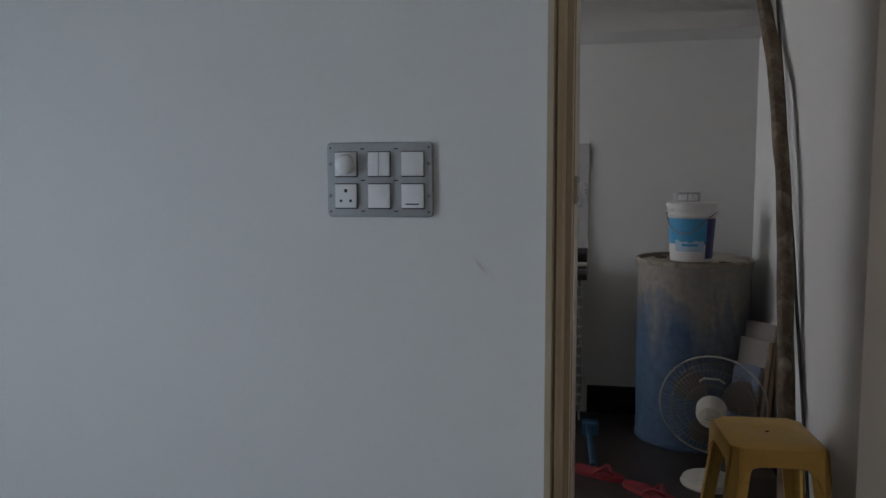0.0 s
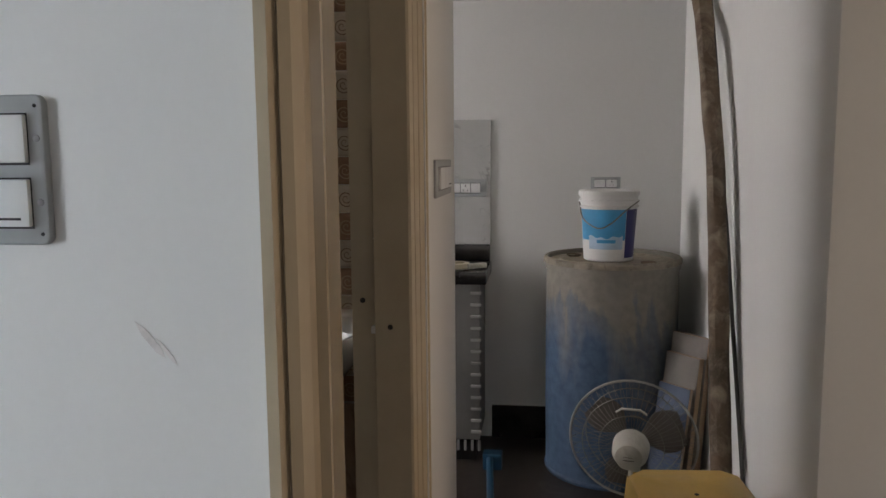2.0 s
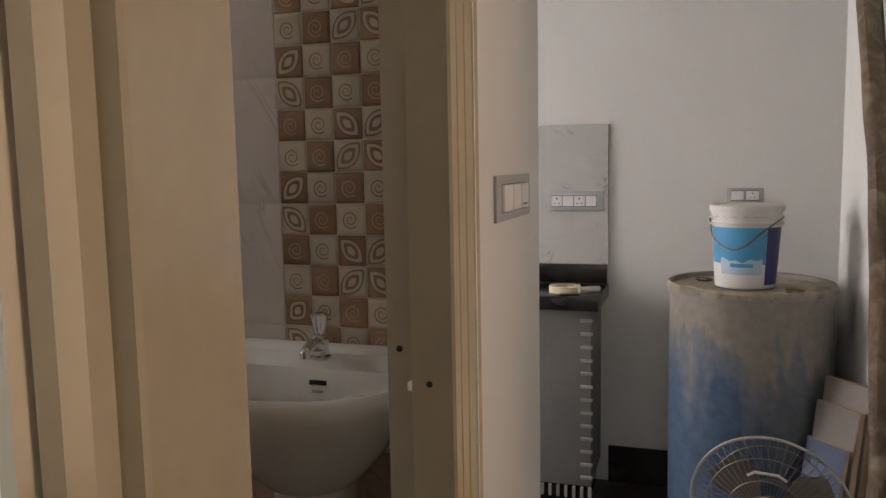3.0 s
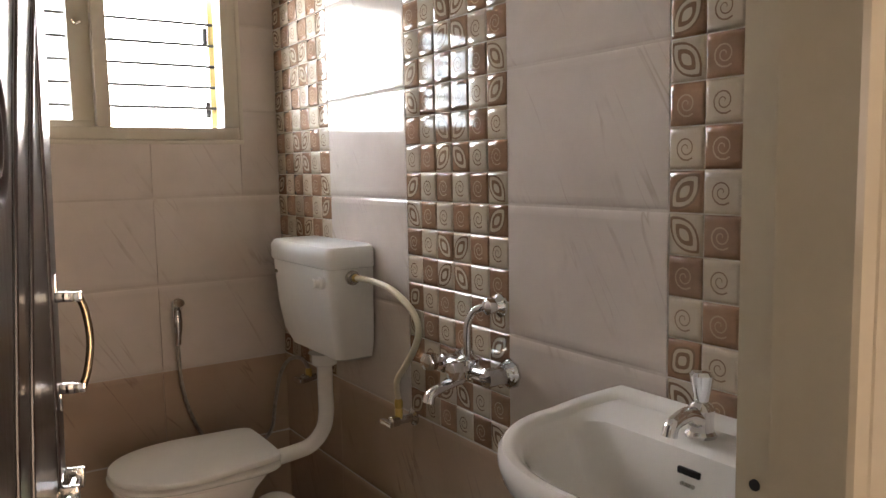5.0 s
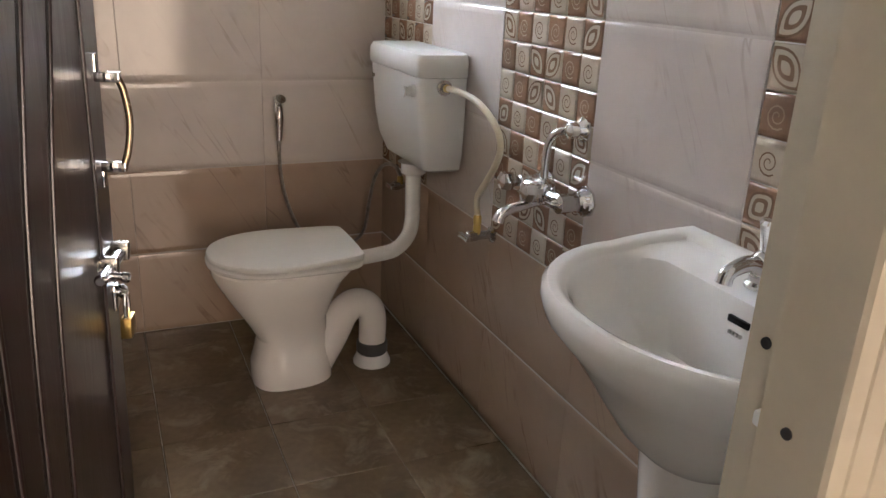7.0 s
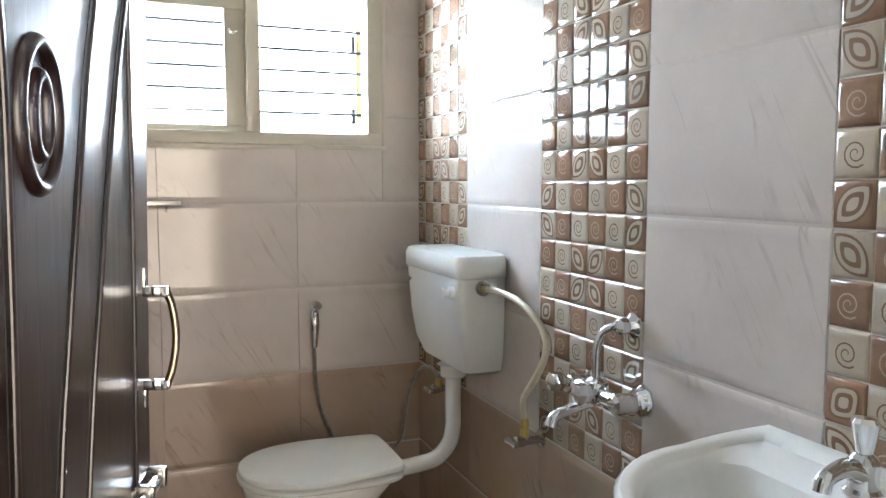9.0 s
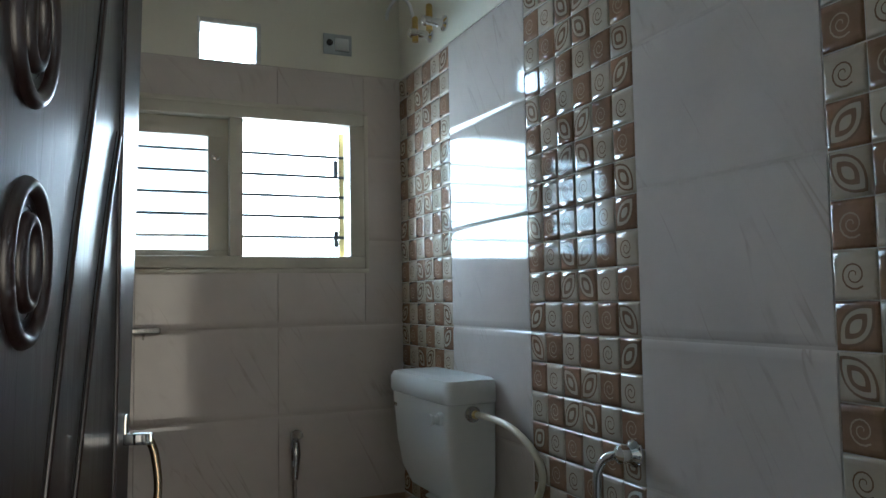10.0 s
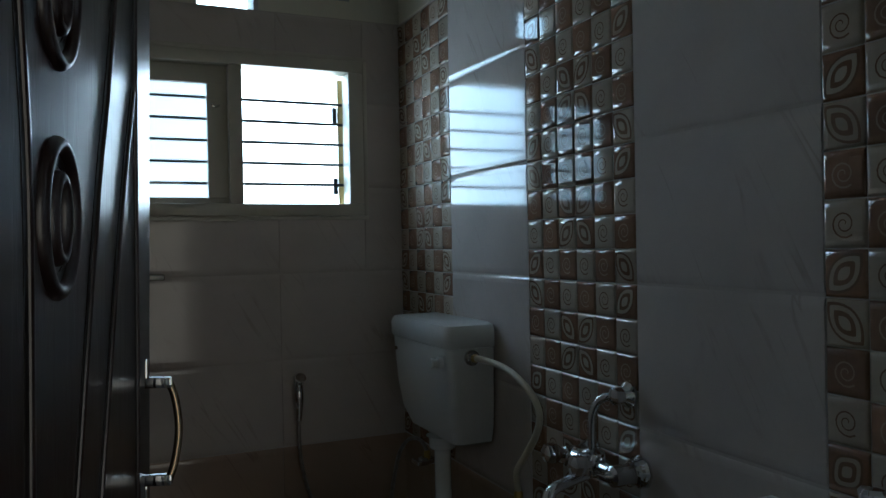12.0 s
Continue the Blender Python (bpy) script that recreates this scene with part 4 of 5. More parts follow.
def health_faucet():
    f = thing("health_faucet", (XF + 0.008, 2.118, 0.80), "chrome hand spray hanging on the tiled wall", "spray")
    bm = bmesh.new()
    block(bm, (0, -0.012, 0.02), (0.022, 0.012, 0.075), 0.005)
    part("holder", bm, PLASTIC, f, "small white wall hook")
    bm = bmesh.new()
    tube(bm, [(0.03, -0.004, -0.075), (0.028, 0, 0.0), (0.03, 0.0, 0.05), (0.05, 0.002, 0.075)], 0.0145, 12, radii=(0.011, 0.0165, 0.0145, 0.019))
    part("spray_handle", bm, CHROME, f)
    bm = bmesh.new()
    tube(bm, [(0.045, -0.014, 0.06), (0.05, -0.018, 0.02), (0.046, -0.012, -0.03)], 0.004, 8)
    part("trigger", bm, CHROME, f, "chrome trigger lever")
    bm = bmesh.new()
    tube(bm, [(0.03, -0.004, -0.075), (0.03, 0.0, -0.2), (0.03, 0.025, -0.32), (0.032, 0.075, -0.43), (0.035, 0.15, -0.5), (0.06, 0.24, -0.48), (0.10, 0.29, -0.42), (0.127, 0.30, -0.31), (0.167, 0.307, -0.203), (0.207, 0.32, -0.147), (0.247, 0.333, -0.128), (0.287, 0.344, -0.13), (0.317, 0.350, -0.155)], 0.0065, 8)
    part("spray_hose", bm, HOSE_STEEL, f, "flexible steel spray hose")
    angle_valve("angle_valve", (-2.09, YB, 0.612), "chrome angle valve low in the tiled corner", 0)
    s = thing("wall_shelf", (XF + 0.008, 1.59, 1.235), "narrow steel shelf on the tiled wall", "shelf")
    bm = bmesh.new()
    block(bm, (0, -0.2, -0.011), (0.12, 0.095, 0.008), 0.005)
    part("shelf_plate", bm, STEEL, s)
    for y in (-0.15, 0.05):
        bm = bmesh.new()
        tube(bm, [(0.002, y, -0.03), (0.06, y, -0.006)], 0.004, 8, False)
        part("bracket", bm, STEEL, s)


health_faucet()


# ---- electrical plates ----
def cell(plate, x, z, w, h, kind, y=-0.010):
    bm = bmesh.new()
    block(bm, (x - w / 2 - 0.0008, y + 0.0016, z - h / 2 - 0.0022), (x + w / 2 + 0.001, y + 0.0062, z + h / 2 + 0.0018))
    part("cell_shadow_gap", bm, DARK, plate, "dark gap round the switch", smooth=False)
    bm = bmesh.new()
    if kind == "double":
        for s in (-1, 1):
            block(bm, (x + (s - 1) * w / 4 + 0.0003, y - 0.0035, z - h / 2), (x + (s + 1) * w / 4 - 0.0003, y + 0.004, z + h / 2), 0.0012)
    else:
        block(bm, (x - w / 2, y - 0.0035, z - h / 2), (x + w / 2, y + 0.004, z + h / 2), 0.0015)
    c = part("socket" if kind == "socket" else "switch", bm, SWITCH, plate, "white plastic module")
    if kind == "socket":
        k = min(w / 0.042, h / 0.042)
        for dx, dz, r in ((0, 0.010, 0.0035), (-0.0095, -0.009, 0.0026), (0.0095, -0.009, 0.0026)):
            bm = bmesh.new()
            lathe(bm, [(r * k, 0), (r * k, 0.0006), (r * k * 0.7, 0.0008)], (x + dx * k, y - 0.0035, z + dz * k), (0, -1, 0), 12)
            part("pin_hole", bm, DARK, c, "dark pin hole")
    if kind == "dimmer":
        bm = bmesh.new()
        lathe(bm, [(0.0195, 0), (0.019, 0.006), (0.017, 0.0105), (0.013, 0.0135), (0.007, 0.0152), (0.002, 0.0156)], (x, y - 0.0035, z), (0, -1, 0), 24)
        part("dial", bm, SWITCH, c, "white round dimmer dial")
    if kind == "bell":
        bm = bmesh.new()
        block(bm, (x - w * 0.3, y - 0.0043, z - h * 0.36), (x + w * 0.3, y - 0.003, z - h * 0.31))
        part("indicator", bm, DARK, c, "thin dark indicator bar", smooth=False)


def hall_plate():
    p = thing("switch_plate", (-0.328, 1.2, 1.288), "grey plate with six white switch modules", "switch")
    def rounded(inset, y):
        """Outline of the plate with rounded corners."""
        w, h, r = 0.1035 - inset, 0.0705 - inset, 0.009 - inset
        return [Vector((sx * (w - r) + r * math.cos(a + k * math.pi / 10), y, sz * (h - r) + r * math.sin(a + k * math.pi / 10)))
                for sx, sz, a in ((1, 1, 0), (-1, 1, math.pi / 2), (-1, -1, math.pi), (1, -1, math.pi * 1.5)) for k in range(6)]

    bm = bmesh.new()
    rings(bm, [rounded(0.0, 0.0), rounded(0.0, -0.005), rounded(0.0012, -0.0072), rounded(0.0035, -0.008)])
    part("mounting_plate", bm, PLATE, p)
    for r, (z, kinds) in enumerate(((0.0295, ("dimmer", "double", "plain")), (-0.0305, ("socket", "plain", "bell")))):
        for x, k in zip((-0.0645, 0.0005, 0.0655), kinds):
            cell(p, x, z, 0.0425, 0.0445, k)
    for x in (-0.032, 0.033):
        for z in (0.058, -0.001, -0.059):
            bm = bmesh.new()
            block(bm, (x - 0.004, -0.0086, z - 0.001), (x + 0.004, -0.0075, z + 0.001))
            part("slot", bm, DARK, p, smooth=False)
    for x, z in ((-0.096, 0.06), (0.096, 0.06), (-0.096, -0.06), (0.096, -0.06), (-0.096, 0.03), (-0.096, -0.03), (0.096, 0.03), (0.096, -0.03)):
        bm = bmesh.new()
        r = 0.0034 if abs(z) < 0.05 else 0.0018
        lathe(bm, [(r, 0), (r, 0.0006), (r * 0.6, 0.0009)], (x, -0.008, z), (0, -1, 0), 10)
        part("screw_hole", bm, SCREW if abs(z) < 0.05 else DARK, p)


def small_plate(name, at, turn, width, height, kinds, pitch, cell_w, cell_h, label, shift=0.0):
    p = thing(name, at, label, "switch", turn=turn)
    bm = bmesh.new()
    block(bm, (-width / 2, -0.007, -height / 2), (width / 2, 0, height / 2), 0.003)
    part("mounting_plate", bm, PLATE, p)
    for k, kind in enumerate(kinds):
        cell(p, shift + (k - (len(kinds) - 1) / 2) * pitch, 0, cell_w, cell_h, kind, -0.009)
    return p


hall_plate()
passage = small_plate("switch_plate", (0.0, 2.365, 1.25), 90, 0.29, 0.086, ("plain", "plain", "bell"), 0.071, 0.069, 0.05, "long grey plate with white switch beside the door")
kitchen_plate = small_plate("switch_plate", (-0.11, YK - 0.012, 1.162), 0, 0.215, 0.077, ("socket", "plain", "socket", "plain"), 0.0455, 0.042, 0.042, "grey plate with four white modules on marble", -0.01)
drum_plate = small_plate("switch_plate", (0.524, YK, 1.18), 0, 0.13, 0.056, ("plain", "socket"), 0.052, 0.046, 0.034, "grey two-module switch plate on white wall")
s = small_plate("socket_plate", (XF - 0.01, 2.286, 2.234), 90, 0.105, 0.075, ("plain",), 0.05, 0.05, 0.045, "small grey socket plate above the tiles", 0.015)
bm = bmesh.new()
lathe(bm, [(0.012, 0), (0.012, 0.003), (0.008, 0.004)], (-0.03, -0.007, 0.004), (0, -1, 0), 14)
part("cable_hole", bm, DARK, s, "dark round cable hole")


# ---- kitchen corner ----
def kitchen():
    c = thing("kitchen_counter", (0.0, 3.647, 0), "black granite kitchen counter on a tiled pier", "counter")
    bm = bmesh.new()
    block(bm, (-2.55, 0.0, 0.776), (0.018, 0.354, 0.828), 0.004)
    part("worktop", bm, SKIRT, c, "black granite worktop")
    bm = bmesh.new()
    block(bm, (-2.55, 0.336, 0.829), (0.012, 0.355, 0.905), 0.002)
    part("upstand", bm, SKIRT, c, "black granite upstand")
    bm = bmesh.new()
    block(bm, (-0.42, 0.035, 0.1), (-0.012, 0.35, 0.775), 0.002)
    part("pier", bm, BOARD, c, "pale grey tiled pier")
    for k in range(13):
        bm = bmesh.new()
        z = 0.13 + 0.05 * k
        block(bm, (-0.05, 0.025, z), (-0.004, 0.036, z + 0.012), 0.003)
        part("spacer", bm, SPACER, c, "white projecting spacer")
    for k in range(7):
        bm = bmesh.new()
        block(bm, (-0.2 + 0.03 * k, 0.02, 0.055), (-0.189 + 0.03 * k, 0.034, 0.1), 0.003)
        part("peg", bm, SPACER, c, "white peg under the pier")
    bm = bmesh.new()
    block(bm, (-2.5, 0.06, 0.0), (-0.03, 0.35, 0.099))
    part("plinth", bm, SKIRT, c, "black plinth")
    bm = bmesh.new()
    block(bm, (-2.5, YK - 0.012, 0.906), (0.016, YK - 0.0005, 1.466), 0.002)
    structure("marble_splashback", bm, MARBLE, "white grey-veined marble splashback panel")
    t = thing("tape_roll", (-0.12, 3.76, 0.8285), "roll of yellowish masking tape on the counter", "tape")
    bm = bmesh.new()
    rings(bm, [[Vector((r * math.cos(2 * math.pi * k / 28), r * math.sin(2 * math.pi * k / 28), z)) for k in range(28)] for r, z in ((0.04, 0), (0.06, 0), (0.06, 0.024), (0.04, 0.024), (0.04, 0.0))], cap=False)
    part("roll", bm, CREAM_PIPE, t)
    t = thing("trowel", (-0.035, 3.73, 0.831), "small scraper with pale wooden handle", "tool", turn=25)
    bm = bmesh.new()
    tube(bm, [(-0.03, 0, 0.012), (0.03, 0, 0.014), (0.05, 0, 0.012)], 0.012, 10)
    part("handle", bm, FAN, t)
    bm = bmesh.new()
    block(bm, (-0.1, -0.02, 0.0), (-0.03, 0.02, 0.004), 0.001)
    part("blade", bm, STEEL, t)


kitchen()


def drum():
    d = thing("drum", (0.53, 3.70, 0), "dusty blue steel drum with pale cement stains", "drum")
    R = 0.263
    prof = [(R - 0.006, 0.0), (R + 0.004, 0.004), (R + 0.006, 0.016), (R, 0.024)]
    for z in np.linspace(0.04, 0.84, 40):
        bulge = 0.0035 * math.sin(z * 3.2)
        hoop = 0.007 * max(0, 1 - abs(z - 0.30) / 0.02) + 0.007 * max(0, 1 - abs(z - 0.58) / 0.02)
        prof.append((R + bulge + hoop * 0.45, float(z)))
    prof += [(R + 0.001, 0.8670), (R + 0.008, 0.85), (R + 0.011, 0.8840), (R + 0.006, 0.8950), (R - 0.004, 0.8940), (R - 0.008, 0.8800), (R - 0.05, 0.8790), (R - 0.055, 0.8830), (R - 0.07, 0.8830), (R - 0.076, 0.8790), (0.02, 0.8790)]
    bm = bmesh.new()
    lathe(bm, prof, seg=48)
    part("shell", bm, DRUM, d)
    bm = bmesh.new()
    lathe(bm, [(R + 0.007, 0.8700), (R + 0.0135, 0.8740), (R + 0.0135, 0.8900), (R + 0.006, 0.8975), (R + 0.002, 0.8960)], seg=48, cap=False)
    part("rim", bm, DRUM_RIM, d, "rusty dusty rim")
    # dusty top whose paler colour holds the light falling from above
    bm = bmesh.new()
    lathe(bm, [(R - 0.012, 0.8794), (R - 0.013, 0.8806), (R - 0.05, 0.8806), (R - 0.055, 0.8845), (R - 0.07, 0.8845), (R - 0.076, 0.8804), (0.01, 0.8800)], seg=48)
    part("top_plate", bm, DRUM_LID, d, "dusty drum top, painted paler for light from above")
    for x, y in ((0.13, -0.12), (-0.15, 0.1)):
        bm = bmesh.new()
        lathe(bm, [(0.03, 0.8790), (0.03, 0.8880), (0.022, 0.87)], (x, y, 0), seg=16)
        part("bung", bm, BARK, d)
    b = thing("paint_bucket", (0.512, 3.675, 0.8845), "white plastic paint bucket with blue label on drum", "bucket")
    bm = bmesh.new()
    lathe(bm, [(0.094, 0), (0.098, 0.004), (0.1115, 0.212), (0.119, 0.213), (0.1195, 0.218), (0.1125, 0.221), (0.1125, 0.234), (0.120, 0.235), (0.1205, 0.241), (0.1135, 0.244), (0.114, 0.262), (0.117, 0.263), (0.117, 0.27)], seg=40)
    part("pail", bm, BUCKET, b)
    bm = bmesh.new()
    lathe(bm, [(0.118, 0.258), (0.12, 0.262), (0.12, 0.276), (0.115, 0.281), (0.106, 0.279), (0.103, 0.273), (0.02, 0.273)], seg=40)
    part("lid", bm, BUCKET, b, "white lid with raised rim")

    def wrap(name, a0, a1, z0, z1, mat, label, off=0.0012, wave=0.0):
        bm = bmesh.new()
        n = 18
        lo, hi = [], []
        for k in range(n + 1):
            a = radians(a0 + (a1 - a0) * k / n)
            for lst, z in ((lo, z0), (hi, z1 + wave * math.sin(k * 1.1) + wave * math.sin(k * 0.43 + 1))):
                r = 0.098 + 0.0155 * z / 0.235 + off
                lst.append(Vector((r * math.sin(a), -r * math.cos(a), z)))
        rings(bm, [lo, hi], cap=False, closed=False)
        part(name, bm, mat, b, label)

    wrap("label", -78, 32, 0.085, 0.207, LABEL_BLUE, "blue printed label")
    wrap("label_edge", 32.5, 72, 0.015, 0.207, LABEL_NAVY, "dark navy label strip")
    wrap("label_cloud", -50, 26, 0.05, 0.098, LABEL_PALE, "pale cloud shape on the label", 0.0022, 0.004)
    wrap("label_print", -30, 10, 0.075, 0.088, LABEL_BLUE, "faint blue print bar", 0.0032)
    for a in (-66, -50, -34, -18, -2):
        wrap("lid_tab", a, a + 9, 0.238, 0.257, BUCKET, "", 0.006)
    bm = bmesh.new()
    tube(bm, [(-0.117, 0.0, 0.235), (-0.105, -0.075, 0.17), (-0.05, -0.118, 0.135), (0.0, -0.122, 0.155), (0.05, -0.118, 0.2), (0.105, -0.06, 0.235), (0.118, 0.0, 0.238)], 0.0028, 6)
    part("bail_handle", bm, WIRE, b, "thin wire handle")


drum()


def pole():
    p = thing("wooden_pole", (0.79, 2.80, 0), "rough crooked wooden pole leaning upright", "pole")
    bm = bmesh.new()
    pts = [(0, 0, 0), (0.0, 0.07, 0.38), (0.002, 0.14, 0.65), (0.0, 0.19, 0.9), (0.002, 0.27, 1.24), (-0.004, 0.36, 1.48), (-0.006, 0.47, 1.70), (0.012, 0.60, 1.80), (0.0, 0.72, 2.0), (0.0, 0.86, 2.2), (0.01, 0.86, 2.6)]
    line = smooth_path(pts, 8)
    loops = []
    for i, q in enumerate(line):
        d = (line[min(i + 1, len(line) - 1)] - line[max(i - 1, 0)]).normalized()
        side = Vector((1, 0, 0))
        up = d.cross(side).normalized()
        side = up.cross(d)
        r = np.interp(q.z, (0, 1.2, 1.7, 1.78, 2.6), (0.034, 0.030, 0.029, 0.033, 0.026))
        loops.append([q + (side * math.cos(2 * math.pi * k / 12) + up * math.sin(2 * math.pi * k / 12)) * r * (1 + 0.16 * noise.noise(Vector((math.cos(2 * math.pi * k / 12) * 1.4, math.sin(2 * math.pi * k / 12) * 1.4, q.z * 5)))) for k in range(12)])
    rings(bm, loops)
    part("trunk", bm, BARK, p)
    c = thing("black_cable", (0.838, 2.79, 0.01), "thin black cable hanging beside the pole", "cable")
    bm = bmesh.new()
    tube(bm, [(0.0, -0.12, 0.0), (0, 0.04, 0.40), (0, 0.21, 0.80), (0, 0.31, 1.05), (-0.004, 0.41, 1.28), (0, 0.52, 1.55), (0, 0.655, 1.84), (0, 0.8, 2.2), (0, 0.82, 2.7)], 0.0065, 8)
    part("wire", bm, RUBBER, c)
    # boards leaning between drum and wall
    for name, x, y, w, h, th, lean, mat, label in (("board", 0.755, 3.40, 0.17, 0.63, 0.030, -13.0, BOARD_FACE, "grey faced board leaning on the wall"), ("board", 0.722, 3.375, 0.16, 0.56, 0.024, -15.0, BOARD_FACE, "grey faced board leaning on the wall"), ("board", 0.690, 3.355, 0.15, 0.45, 0.014, -18.0, BOARD_BLUE, "blue faced board leaning on the stack")):
        b = thing(name, (x, y, 0), label, "board", "leaning boards", turn=0)
        b.matrix_basis = pose(x, y, 0.003, 0, -lean * 0.5, 38)
        bm = bmesh.new()
        block(bm, (-th / 2, -w / 2, 0), (th / 2 - 0.002, w / 2, h), 0.001)
        part("core", bm, BOARD_EDGE, b, "brown raw board edge")
        bm = bmesh.new()
        block(bm, (-th / 2 - 0.002, -w / 2 + 0.001, 0.001), (-th / 2 - 0.0002, w / 2 - 0.001, h - 0.001))
        part("facing", bm, mat, b)


pole()


def stool():
    s = thing("plastic_stool", (0.632, 2.435, 0), "yellow plastic stool with arched side cutouts", "stool", turn=4)
    H = 0.45

    def octagon(hx, hy, c, z):
        return [Vector(p) for p in ((hx - c, hy, z), (-hx + c, hy, z), (-hx, hy - c, z), (-hx, -hy + c, z), (-hx + c, -hy, z), (hx - c, -hy, z), (hx, -hy + c, z), (hx, hy - c, z))]

    bm = bmesh.new()
    rings(bm, [octagon(0.148, 0.162, 0.035, H - 0.03), octagon(0.146, 0.160, 0.035, H - 0.008), octagon(0.138, 0.152, 0.034, H), octagon(0.05, 0.06, 0.02, H - 0.001)])
    top = part("seat", bm, YELLOW, s)
    bm = bmesh.new()
    lathe(bm, [(0.006, H - 0.0008), (0.006, H + 0.0004), (0.004, H + 0.0006)], (0.0, 0.0, 0), seg=10)
    part("vent_hole", bm, DARK, top, "small dark hole in the seat")
    flare = 0.045
    for sx in (-1, 1):
        for sy in (-1, 1):
            bm = bmesh.new()
            for z0, z1 in ((H - 0.03, 0.0),):
                loops = []
                for z in (z0, z0 - 0.05, 0.25, 0.1, 0.0):
                    k = 1 - z / z0
                    wide = 0.062 + 0.03 * max(0, 1 - (z0 - z) / 0.05) - 0.012 * k
                    x, y = sx * (0.145 + flare * k), sy * (0.159 + flare * k)
                    th = 0.006
                    loops.append([Vector(q) for q in ((x, y - sy * wide, z), (x, y - sy * 0.025, z), (x - sx * 0.025, y, z), (x - sx * wide, y, z), (x - sx * wide, y - sy * th, z), (x - sx * 0.027, y - sy * th, z), (x - sx * th, y - sy * 0.027, z), (x - sx * th, y - sy * wide, z))])
                rings(bm, loops)
            part("leg", bm, YELLOW, s)
    for axis in (0, 1):
        for sgn in (-1, 1):
            bm = bmesh.new()
            hw = (0.162 if axis == 0 else 0.148) - 0.02
            top_row, low_row = [], []
            for k in range(13):
                u = -hw + 2 * hw * k / 12
                z = H - 0.062 - 0.075 * (abs(u) / hw) ** 6
                for row, zz in ((top_row, H - 0.012), (low_row, z)):
                    off = (0.147 if axis == 0 else 0.161) + flare * (1 - zz / H) * 1.0
                    row.append((sgn * off, u, zz) if axis == 0 else (u, sgn * off, zz))
            inner = [tuple(c * (0.97 if i == axis else 1) for i, c in enumerate(p)) for p in low_row]
            inner_top = [tuple(c * (0.97 if i == axis else 1) for i, c in enumerate(p)) for p in top_row]
            rings(bm, [[Vector(p) for p in r] for r in (top_row, low_row, inner, inner_top)], cap=False, closed=False)
            part("apron", bm, YELLOW, s, "arched stool apron")


stool()


